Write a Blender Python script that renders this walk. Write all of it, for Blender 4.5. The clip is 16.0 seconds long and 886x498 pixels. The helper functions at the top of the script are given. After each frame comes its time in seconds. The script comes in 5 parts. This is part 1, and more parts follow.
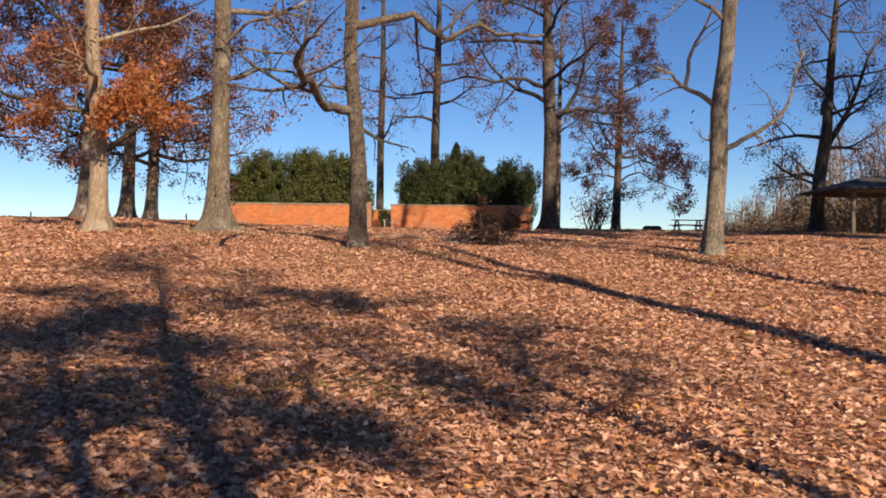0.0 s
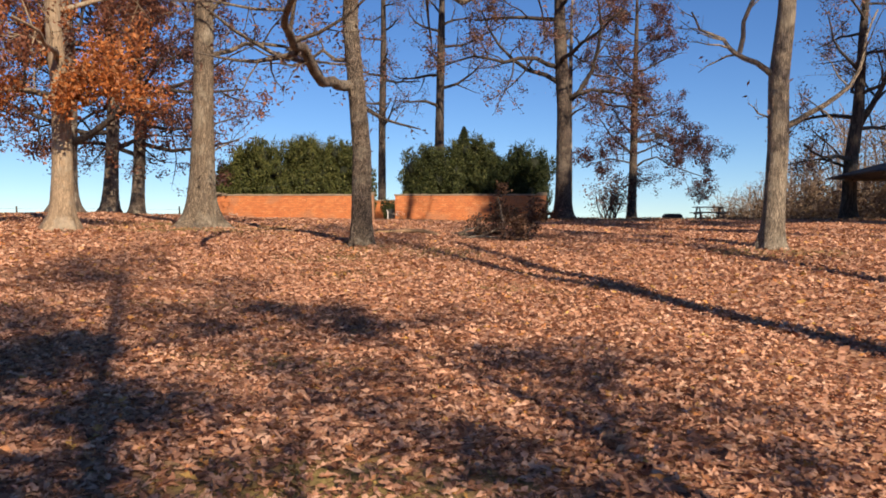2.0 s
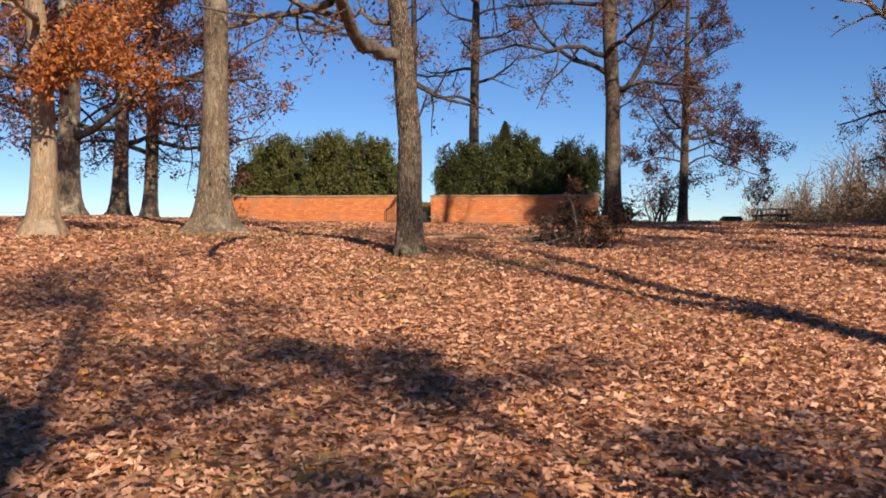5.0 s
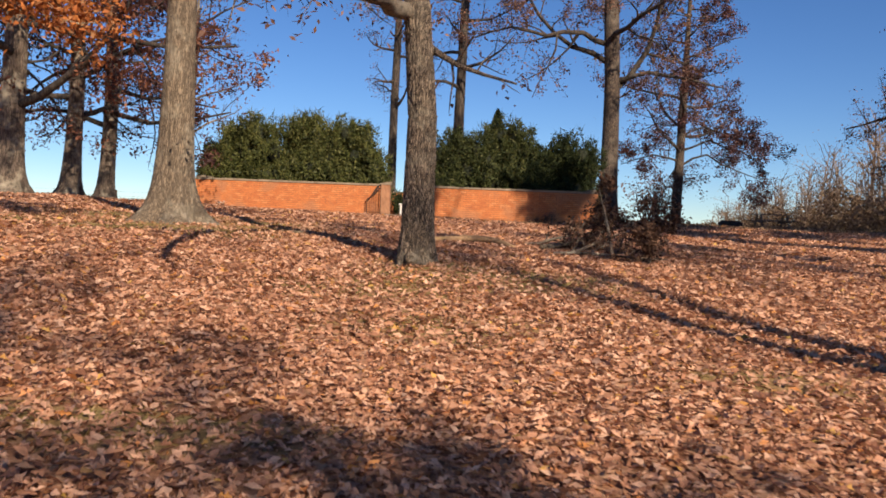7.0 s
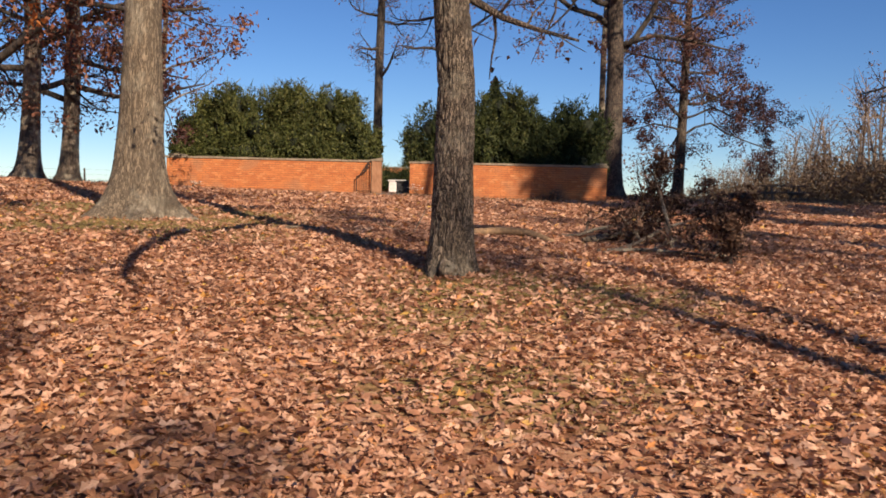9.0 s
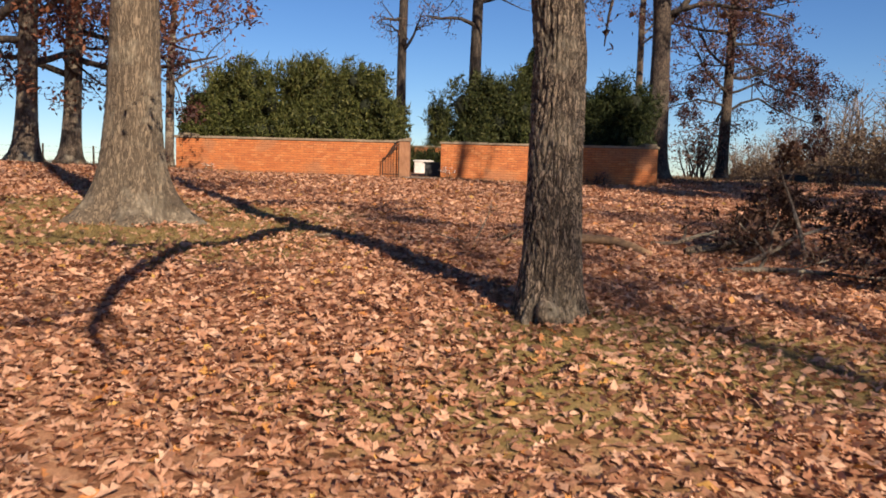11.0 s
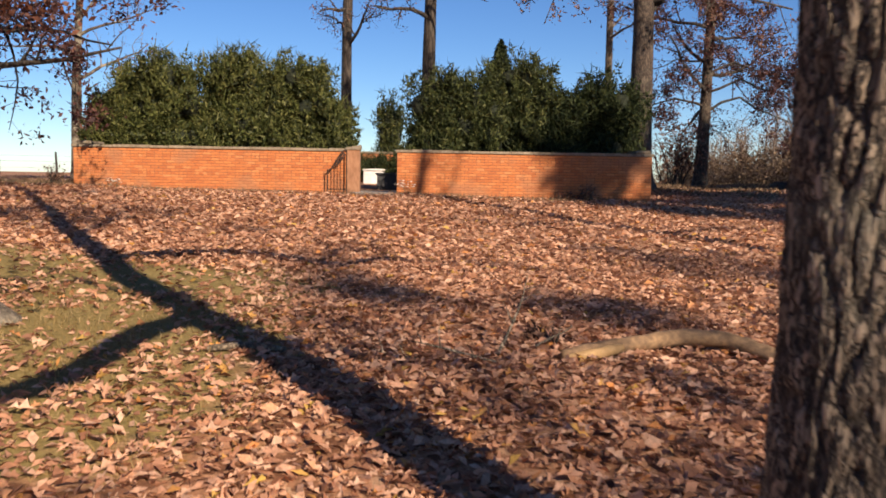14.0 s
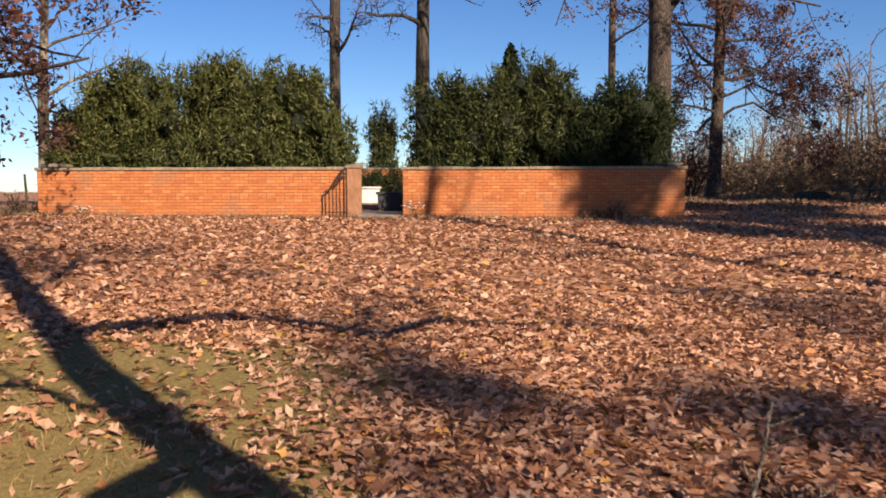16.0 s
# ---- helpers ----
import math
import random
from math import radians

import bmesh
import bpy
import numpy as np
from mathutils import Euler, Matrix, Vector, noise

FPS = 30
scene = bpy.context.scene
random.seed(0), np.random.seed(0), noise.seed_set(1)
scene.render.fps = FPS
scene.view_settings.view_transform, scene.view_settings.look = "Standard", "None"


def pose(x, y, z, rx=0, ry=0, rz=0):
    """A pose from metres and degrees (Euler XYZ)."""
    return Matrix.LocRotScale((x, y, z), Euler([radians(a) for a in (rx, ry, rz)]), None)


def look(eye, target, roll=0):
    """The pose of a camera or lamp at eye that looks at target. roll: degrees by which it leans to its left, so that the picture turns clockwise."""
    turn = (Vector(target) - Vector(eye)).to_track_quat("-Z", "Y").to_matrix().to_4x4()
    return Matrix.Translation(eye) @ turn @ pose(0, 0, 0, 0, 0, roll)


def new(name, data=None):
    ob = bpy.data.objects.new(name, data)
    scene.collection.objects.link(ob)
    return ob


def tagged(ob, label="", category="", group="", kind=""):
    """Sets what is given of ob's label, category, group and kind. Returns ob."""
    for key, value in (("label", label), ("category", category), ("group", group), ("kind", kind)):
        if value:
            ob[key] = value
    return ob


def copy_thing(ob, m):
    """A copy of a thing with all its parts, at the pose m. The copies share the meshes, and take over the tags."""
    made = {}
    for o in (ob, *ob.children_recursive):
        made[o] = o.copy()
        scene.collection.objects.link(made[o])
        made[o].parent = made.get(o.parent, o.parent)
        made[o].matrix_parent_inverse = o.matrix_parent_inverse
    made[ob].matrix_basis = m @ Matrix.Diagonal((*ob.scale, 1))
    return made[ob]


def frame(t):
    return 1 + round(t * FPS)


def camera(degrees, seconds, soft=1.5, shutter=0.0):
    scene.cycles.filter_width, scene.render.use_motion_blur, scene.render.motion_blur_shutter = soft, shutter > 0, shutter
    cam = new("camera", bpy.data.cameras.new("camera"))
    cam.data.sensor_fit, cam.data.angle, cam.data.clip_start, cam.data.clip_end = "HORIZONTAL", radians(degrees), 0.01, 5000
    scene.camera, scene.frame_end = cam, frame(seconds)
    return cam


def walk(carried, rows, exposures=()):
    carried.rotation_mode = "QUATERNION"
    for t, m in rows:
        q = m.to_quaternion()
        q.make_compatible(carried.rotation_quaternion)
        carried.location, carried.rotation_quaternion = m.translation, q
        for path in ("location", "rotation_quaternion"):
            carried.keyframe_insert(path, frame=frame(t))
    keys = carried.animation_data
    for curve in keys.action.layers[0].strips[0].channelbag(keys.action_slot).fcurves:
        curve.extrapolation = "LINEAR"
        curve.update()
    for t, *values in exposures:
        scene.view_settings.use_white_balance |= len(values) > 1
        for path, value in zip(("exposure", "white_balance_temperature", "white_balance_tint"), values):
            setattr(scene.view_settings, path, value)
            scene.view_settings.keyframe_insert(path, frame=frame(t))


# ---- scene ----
cam = camera(54.3, 16.0, 1.75, 0.3)
PATH = [
    (0, (2.544, -2.096, 1.859), (2.429, -0.099, 1.852), 0.8),
    (0.5, (2.440, -1.214, 1.915), (2.316, 0.782, 1.885), 0.5),
    (1, (2.317, -0.481, 1.961), (2.207, 1.516, 1.909), 0.4),
    (1.5, (2.176, 0.195, 2.007), (2.062, 2.191, 1.962), -0.1),
    (2, (1.991, 0.920, 2.033), (1.875, 2.916, 2.000), 0.1),
    (2.5, (1.825, 1.530, 2.014), (1.698, 3.526, 1.987), 0.0),
    (3, (1.640, 2.252, 1.979), (1.498, 4.247, 1.949), -0.1),
    (3.5, (1.509, 2.861, 1.979), (1.378, 4.857, 1.941), 0.2),
    (4, (1.365, 3.395, 2.023), (1.216, 5.390, 1.998), 0.9),
    (4.5, (1.201, 3.991, 2.070), (1.035, 5.984, 2.053), 0.2),
    (4.7, (1.105, 4.258, 2.069), (0.937, 6.251, 2.050), 0.0),
    (6.8, (0.144, 7.279, 2.246), (0.048, 9.276, 2.202), 2.0),
    (7, (0.037, 7.593, 2.291), (-0.052, 9.590, 2.244), 2.3),
    (7.5, (-0.220, 8.373, 2.409), (-0.309, 10.370, 2.353), 1.9),
    (8, (-0.440, 9.059, 2.448), (-0.501, 11.056, 2.365), 0.8),
    (8.2, (-0.505, 9.349, 2.472), (-0.556, 11.347, 2.390), 0.8),
    (10.3, (-1.272, 11.704, 2.765), (-1.311, 13.694, 2.578), 1.9),
    (10.5, (-1.341, 12.098, 2.790), (-1.382, 14.089, 2.602), 1.9),
    (11, (-1.478, 12.796, 2.881), (-1.546, 14.787, 2.708), 1.5),
    (11.5, (-1.596, 13.569, 2.950), (-1.644, 15.562, 2.790), 1.0),
    (12, (-1.706, 14.431, 2.994), (-1.721, 16.426, 2.859), 1.3),
    (12.5, (-1.821, 15.204, 3.072), (-1.810, 17.200, 2.939), 1.2),
    (13, (-1.845, 15.932, 3.143), (-1.840, 17.925, 2.985), -0.4),
    (13.5, (-1.911, 16.620, 3.195), (-1.892, 18.612, 3.023), -0.3),
    (14, (-2.005, 17.377, 3.255), (-1.946, 19.369, 3.085), 1.0),
    (14.5, (-2.166, 18.039, 3.299), (-2.124, 20.032, 3.141), 1.4),
    (15, (-2.342, 18.553, 3.350), (-2.281, 20.546, 3.205), 0.3),
    (15.5, (-2.560, 19.241, 3.387), (-2.472, 21.235, 3.251), 0.8),
    (16, (-2.720, 19.917, 3.434), (-2.617, 21.909, 3.291), -0.2),
]
walk(cam, [(t, look(eye, target, roll)) for t, eye, target, roll in PATH], [(0, 0.74), (4.5, 0.76), (8, 0.64), (10.5, 0.58), (12, 0.68), (14, 0.76), (16, 0.79)])

# ---- world, sun ----
SUN_AZ, SUN_EL = 30.8, 31.0   # degrees right of straight behind the walk; height
world = bpy.data.worlds.new("sky")
scene.world = world
world.use_nodes = True
wn = world.node_tree.nodes
sky = wn.new("ShaderNodeTexSky")
sky.sky_type, sky.sun_disc = "NISHITA", False
sky.sun_elevation, sky.sun_rotation = radians(SUN_EL), radians(180 - SUN_AZ)
sky.altitude, sky.air_density, sky.dust_density, sky.ozone_density = 1500, 1.0, 0.0, 5.0
wn["Background"].inputs[1].default_value = 0.0675
clear = wn.new("ShaderNodeHueSaturation")
clear.inputs["Hue"].default_value, clear.inputs["Saturation"].default_value = 0.508, 1.14
world.node_tree.links.new(sky.outputs[0], clear.inputs["Color"])
world.node_tree.links.new(clear.outputs[0], wn["Background"].inputs[0])
sun = new("sun", bpy.data.lights.new("sun", "SUN"))
sun.data.energy, sun.data.angle, sun.data.color = 5.0, radians(0.53), (1.0, 0.82, 0.645)
to_sun = Vector((math.sin(radians(SUN_AZ)) * math.cos(radians(SUN_EL)), -math.cos(radians(SUN_AZ)) * math.cos(radians(SUN_EL)), math.sin(radians(SUN_EL))))
sun.matrix_world = look(to_sun * 80, (0, 0, 0))

RNG = np.random.default_rng(7)


# ---- materials ----
def shader(name):
    m = bpy.data.materials.new(name)
    m.use_nodes = True
    return m, m.node_tree.nodes, m.node_tree.links, m.node_tree.nodes["Principled BSDF"]


def ramp(n, stops):
    r = n.new("ShaderNodeValToRGB")
    while len(r.color_ramp.elements) < len(stops):
        r.color_ramp.elements.new(0.5)
    for e, (p, c) in zip(r.color_ramp.elements, stops):
        e.position, e.color = p, (*c, 1)
    return r


def noise_tex(n, l, scale, detail=6, rough=0.6, stretch=None):
    tc = n.new("ShaderNodeTexCoord")
    t = n.new("ShaderNodeTexNoise")
    t.inputs["Scale"].default_value, t.inputs["Detail"].default_value, t.inputs["Roughness"].default_value = scale, detail, rough
    if stretch:
        mp = n.new("ShaderNodeMapping")
        mp.inputs["Scale"].default_value = stretch
        l.new(tc.outputs["Object"], mp.inputs[0])
        l.new(mp.outputs[0], t.inputs["Vector"])
    else:
        l.new(tc.outputs["Object"], t.inputs["Vector"])
    return t


def mixed(n, l, fac, a, b, mode="MIX"):
    mx = n.new("ShaderNodeMix")
    mx.data_type, mx.blend_type = "RGBA", mode
    for sock, v in ((mx.inputs[0], fac), (mx.inputs[6], a), (mx.inputs[7], b)):
        if isinstance(v, (int, float)):
            sock.default_value = v
        elif isinstance(v, tuple):
            sock.default_value = (*v, 1)
        else:
            l.new(v, sock)
    return mx.outputs[2]


def bumped(n, l, b, height, strength, dist):
    bp = n.new("ShaderNodeBump")
    bp.inputs["Strength"].default_value, bp.inputs["Distance"].default_value = strength, dist
    l.new(height, bp.inputs["Height"])
    l.new(bp.outputs[0], b.inputs["Normal"])


def plain(name, c1, c2, scale=20.0, rough=0.7, metal=0.0, bump=0.3, dist=0.004, stretch=None):
    m, n, l, b = shader(name)
    t = noise_tex(n, l, scale, stretch=stretch)
    big = noise_tex(n, l, scale * 0.13)
    r = ramp(n, [(0.3, c1), (0.7, c2)])
    l.new(t.outputs[0], r.inputs[0])
    r2 = ramp(n, [(0.35, (0.72, 0.72, 0.72)), (0.65, (1, 1, 1))])
    l.new(big.outputs[0], r2.inputs[0])
    l.new(mixed(n, l, 1.0, r.outputs[0], r2.outputs[0], "MULTIPLY"), b.inputs["Base Color"])
    b.inputs["Roughness"].default_value, b.inputs["Metallic"].default_value = rough, metal
    bumped(n, l, b, t.outputs[0], bump, dist)
    return m


def bark(name, dark, light, scale=14.0, strength=0.9, lichen=0.25, stretch=0.12):
    """Furrowed bark: long vertical plates with dark cracks and grey-green lichen."""
    m, n, l, b = shader(name)
    tc = n.new("ShaderNodeTexCoord")
    mp = n.new("ShaderNodeMapping")
    mp.inputs["Scale"].default_value = (1, 1, stretch)
    l.new(tc.outputs["Object"], mp.inputs[0])
    warp = noise_tex(n, l, 5.0, 3)
    ad = n.new("ShaderNodeVectorMath")
    ad.operation = "MULTIPLY_ADD"
    l.new(warp.outputs["Color"], ad.inputs[0])
    ad.inputs[1].default_value = (0.09, 0.09, 0.05)
    l.new(mp.outputs[0], ad.inputs[2])
    v = n.new("ShaderNodeTexNoise")
    v.inputs["Scale"].default_value, v.inputs["Detail"].default_value, v.inputs["Roughness"].default_value = scale, 3, 0.55
    l.new(ad.outputs[0], v.inputs["Vector"])
    ab = n.new("ShaderNodeMath")
    ab.operation = "MULTIPLY_ADD"
    l.new(v.outputs[0], ab.inputs[0])
    ab.inputs[1].default_value, ab.inputs[2].default_value = 2.0, -1.0
    crack = n.new("ShaderNodeMath")
    crack.operation = "ABSOLUTE"
    l.new(ab.outputs[0], crack.inputs[0])
    fine = noise_tex(n, l, 60, 5, 0.7, (1, 1, 0.35))
    r = ramp(n, [(0.0, tuple(c * 0.6 for c in dark)), (0.06, dark), (0.24, light)])
    l.new(crack.outputs[0], r.inputs[0])
    r2 = ramp(n, [(0.3, (0.6, 0.6, 0.6)), (0.72, (1.1, 1.08, 1.05))])
    l.new(fine.outputs[0], r2.inputs[0])
    col = mixed(n, l, 1.0, r.outputs[0], r2.outputs[0], "MULTIPLY")
    patch = noise_tex(n, l, 1.7, 5, 0.65)
    pr = ramp(n, [(0.5, (0, 0, 0)), (0.62, (lichen * 2.4, lichen * 2.4, lichen * 2.4))])
    l.new(patch.outputs[0], pr.inputs[0])
    col = mixed(n, l, pr.outputs[0], col, (0.34, 0.30, 0.22))
    damp = noise_tex(n, l, 2.6, 5, 0.6, (1, 1, 0.35))
    dr = ramp(n, [(0.56, (1, 1, 1)), (0.7, (0.42, 0.4, 0.38))])
    l.new(damp.outputs[0], dr.inputs[0])
    col = mixed(n, l, 1.0, col, dr.outputs[0], "MULTIPLY")
    # Darkens the bark colour with the carved depth stored per vertex.
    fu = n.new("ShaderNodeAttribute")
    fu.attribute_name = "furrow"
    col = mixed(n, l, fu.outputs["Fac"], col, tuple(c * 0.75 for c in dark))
    l.new(col, b.inputs["Base Color"])
    b.inputs["Roughness"].default_value = 0.9
    h = n.new("ShaderNodeMath")
    h.operation = "MULTIPLY_ADD"
    l.new(fine.outputs[0], h.inputs[0])
    h.inputs[1].default_value = 0.25
    cl = ramp(n, [(0.0, (0, 0, 0)), (0.22, (1, 1, 1))])
    l.new(crack.outputs[0], cl.inputs[0])
    l.new(cl.outputs[0], h.inputs[2])
    bumped(n, l, b, h.outputs[0], strength, 0.025)
    return m


def leafy(name, stops, rough=0.65, through_light=0.25, spec=0.3):
    """Leaves, each of its own colour."""
    m, n, l, b = shader(name)
    g = n.new("ShaderNodeNewGeometry")
    r = ramp(n, stops)
    l.new(g.outputs["Random Per Island"], r.inputs[0])
    t = noise_tex(n, l, 45, 3)
    r2 = ramp(n, [(0.3, (0.7, 0.7, 0.7)), (0.7, (1.15, 1.12, 1.1))])
    l.new(t.outputs[0], r2.inputs[0])
    col = mixed(n, l, 1.0, r.outputs[0], r2.outputs[0], "MULTIPLY")
    l.new(col, b.inputs["Base Color"])
    b.inputs["Roughness"].default_value = rough
    b.inputs["Specular IOR Level"].default_value = spec
    tr = n.new("ShaderNodeBsdfTranslucent")
    l.new(col, tr.inputs[0])
    ms = n.new("ShaderNodeMixShader")
    ms.inputs[0].default_value = through_light
    l.new(b.outputs[0], ms.inputs[1])
    l.new(tr.outputs[0], ms.inputs[2])
    l.new(ms.outputs[0], n["Material Output"].inputs[0])
    return m


def ground_material():
    """Packed leaf litter over thin olive turf."""
    m, n, l, b = shader("leaf_litter_ground")
    tc = n.new("ShaderNodeTexCoord")
    v = n.new("ShaderNodeTexVoronoi")
    v.inputs["Scale"].default_value, v.inputs["Randomness"].default_value = 14.0, 1.0
    warp = noise_tex(n, l, 9.0, 3)
    ad = n.new("ShaderNodeVectorMath")
    ad.operation = "MULTIPLY_ADD"
    l.new(warp.outputs["Color"], ad.inputs[0])
    ad.inputs[1].default_value = (0.12, 0.12, 0.05)
    l.new(tc.outputs["Object"], ad.inputs[2])
    l.new(ad.outputs[0], v.inputs["Vector"])
    sep = n.new("ShaderNodeSeparateColor")
    l.new(v.outputs["Color"], sep.inputs[0])
    r = ramp(n, [(0.0, (0.16, 0.07, 0.037)), (0.35, (0.34, 0.165, 0.088)), (0.7, (0.49, 0.26, 0.145)), (1.0, (0.60, 0.37, 0.22))])
    l.new(sep.outputs[0], r.inputs[0])
    fine = noise_tex(n, l, 40, 5, 0.7)
    r2 = ramp(n, [(0.3, (0.5, 0.5, 0.5)), (0.7, (1.1, 1.1, 1.1))])
    l.new(fine.outputs[0], r2.inputs[0])
    litter = mixed(n, l, 1.0, r.outputs[0], r2.outputs[0], "MULTIPLY")
    turf_n = noise_tex(n, l, 30, 6, 0.75)
    tr = ramp(n, [(0.3, (0.12, 0.088, 0.03)), (0.5, (0.24, 0.178, 0.065)), (0.72, (0.36, 0.265, 0.115))])
    l.new(turf_n.outputs[0], tr.inputs[0])
    at = n.new("ShaderNodeAttribute")
    at.attribute_name = "turf"
    edge = noise_tex(n, l, 3.5, 6, 0.7)
    sm = n.new("ShaderNodeMath")
    sm.operation = "ADD"
    l.new(at.outputs["Fac"], sm.inputs[0])
    l.new(edge.outputs[0], sm.inputs[1])
    er = ramp(n, [(0.62, (0, 0, 0)), (0.92, (1, 1, 1))])
    l.new(sm.outputs[0], er.inputs[0])
    l.new(mixed(n, l, er.outputs[0], litter, tr.outputs[0]), b.inputs["Base Color"])
    b.inputs["Roughness"].default_value = 0.95
    b.inputs["Specular IOR Level"].default_value = 0.15
    bumped(n, l, b, fine.outputs[0], 0.7, 0.02)
    return m


M_GROUND = ground_material()
M_LITTER = leafy("fallen_oak_leaves", [(0.0, (0.17, 0.075, 0.042)), (0.10, (0.32, 0.148, 0.082)), (0.32, (0.48, 0.245, 0.142)), (0.6, (0.60, 0.34, 0.215)), (0.9, (0.67, 0.425, 0.285)), (0.97, (0.58, 0.24, 0.075)), (1.0, (0.55, 0.36, 0.09))], 0.6, 0.18, 0.35)
M_GRASS = leafy("dry_turf", [(0.0, (0.16, 0.11, 0.035)), (0.4, (0.33, 0.228, 0.085)), (0.8, (0.4, 0.285, 0.125)), (1.0, (0.48, 0.36, 0.19))], 0.7, 0.3)
M_BARK_OAK = bark("dark_oak_bark", (0.05, 0.036, 0.026), (0.34, 0.26, 0.185), 55, 0.7, 0.16, 0.2)
M_BARK_PALE = bark("pale_oak_bark", (0.12, 0.09, 0.06), (0.30, 0.23, 0.155), 30, 0.6, 0.24, 0.11)
M_BARK_ASH = bark("ash_grey_bark", (0.15, 0.12, 0.085), (0.42, 0.345, 0.25), 34, 0.8, 0.2, 0.1)
M_BARK_TAN = bark("tan_bark", (0.27, 0.195, 0.12), (0.40, 0.295, 0.185), 20, 0.4, 0.25, 0.12)
M_BARK_GREY = bark("grey_bark", (0.09, 0.068, 0.05), (0.20, 0.15, 0.11), 18, 0.6, 0.35)
M_BARK_MID = bark("brown_bark", (0.045, 0.033, 0.025), (0.125, 0.09, 0.066), 16, 0.6, 0.07, 0.3)
M_BARK_DARK = bark("far_dark_bark", (0.03, 0.023, 0.018), (0.085, 0.065, 0.05), 10, 0.6, 0.05)
M_LEAF_ORANGE = leafy("orange_oak_leaves", [(0.0, (0.16, 0.05, 0.02)), (0.4, (0.40, 0.13, 0.035)), (0.75, (0.55, 0.20, 0.055)), (1.0, (0.42, 0.24, 0.12))], 0.6, 0.35)
M_LEAF_RUST = leafy("rust_oak_leaves", [(0.0, (0.09, 0.035, 0.022)), (0.5, (0.20, 0.075, 0.04)), (1.0, (0.33, 0.15, 0.08))], 0.6, 0.3)
M_LEAF_BROWN = leafy("brown_withered_leaves", [(0.0, (0.06, 0.03, 0.024)), (0.5, (0.15, 0.075, 0.05)), (1.0, (0.27, 0.16, 0.11))], 0.65, 0.25)
M_LEAF_WINE = leafy("dark_wine_leaves", [(0.0, (0.04, 0.019, 0.018)), (0.6, (0.105, 0.045, 0.04)), (1.0, (0.19, 0.09, 0.065))], 0.6, 0.25)
M_LEAF_DEAD = leafy("dead_bough_leaves", [(0.0, (0.035, 0.019, 0.013)), (0.6, (0.095, 0.05, 0.03)), (1.0, (0.20, 0.115, 0.07))], 0.7, 0.15)
M_HOLLY = leafy("evergreen_leaves", [(0.0, (0.02, 0.028, 0.009)), (0.4, (0.062, 0.076, 0.021)), (0.8, (0.118, 0.126, 0.035)), (1.0, (0.18, 0.175, 0.06))], 0.55, 0.15, 0.2)
M_YEW = leafy("yew_leaves", [(0.0, (0.013, 0.02, 0.008)), (0.45, (0.042, 0.055, 0.017)), (0.85, (0.082, 0.094, 0.028)), (1.0, (0.115, 0.115, 0.04))], 0.6, 0.14, 0.18)
# Near-black green that paints shade into the added bush cores.
M_INNER_SHADE = plain("painted_inner_shade", (0.010, 0.015, 0.006), (0.022, 0.028, 0.010), 25, 0.9, bump=0.8, dist=0.03)
# Cedar leaf colour, also used to paint shade onto the eastern hedge bushes.
M_CEDAR_AND_SHADE = leafy("cedar_and_shaded_sprays", [(0.0, (0.010, 0.017, 0.008)), (0.5, (0.026, 0.038, 0.014)), (0.85, (0.05, 0.062, 0.02)), (1.0, (0.085, 0.09, 0.03))], 0.65, 0.12, 0.15)
M_WOODS = leafy("bare_far_woods", [(0.0, (0.12, 0.085, 0.06)), (0.5, (0.22, 0.16, 0.115)), (1.0, (0.33, 0.255, 0.18))], 0.9, 0.1)
M_SCRUB = leafy("dry_scrub", [(0.0, (0.10, 0.068, 0.04)), (0.5, (0.20, 0.135, 0.08)), (1.0, (0.31, 0.22, 0.135))], 0.9, 0.15)
# Mortar darkened to carry the shade of the recessed joints in its colour.
M_MORTAR = plain("joint_shade_mortar", (0.17, 0.075, 0.038), (0.28, 0.13, 0.07), 40, 0.95, bump=0.4)
M_COPING = plain("weathered_coping", (0.20, 0.155, 0.10), (0.34, 0.27, 0.19), 14, 0.95, bump=0.6, dist=0.008)
M_MARBLE = plain("white_marble", (0.68, 0.66, 0.62), (0.82, 0.81, 0.78), 8, 0.5, bump=0.1)
M_SLATE = plain("dark_slate", (0.035, 0.035, 0.037), (0.07, 0.07, 0.072), 10, 0.6, bump=0.2)
M_FLAG = plain("grey_flagstone", (0.22, 0.20, 0.18), (0.33, 0.30, 0.27), 9, 0.9, bump=0.4)
M_IRON = plain("rusted_iron", (0.035, 0.022, 0.016), (0.10, 0.05, 0.03), 35, 0.7, 0.4, 0.3)
M_TIMBER = plain("weathered_timber", (0.10, 0.075, 0.055), (0.20, 0.15, 0.11), 16, 0.85, bump=0.5, stretch=(1, 6, 6))
M_SHINGLE = plain("dark_roofing", (0.03, 0.026, 0.024), (0.065, 0.055, 0.05), 12, 0.9, bump=0.5)
M_STEEL = plain("sooty_steel", (0.02, 0.02, 0.02), (0.05, 0.045, 0.04), 18, 0.7, 0.6, 0.2)
M_DEADWOOD = plain("barkless_deadwood", (0.15, 0.09, 0.05), (0.42, 0.26, 0.13), 7, 0.85, bump=0.6, dist=0.01, stretch=(3, 3, 3))
M_SPLIT = plain("fresh_split_wood", (0.42, 0.25, 0.10), (0.62, 0.40, 0.18), 9, 0.8, bump=0.5, dist=0.006, stretch=(3, 3, 3))
M_PETAL = plain("white_cloth_petals", (0.62, 0.58, 0.5), (0.8, 0.78, 0.72), 30, 0.8, bump=0.1)


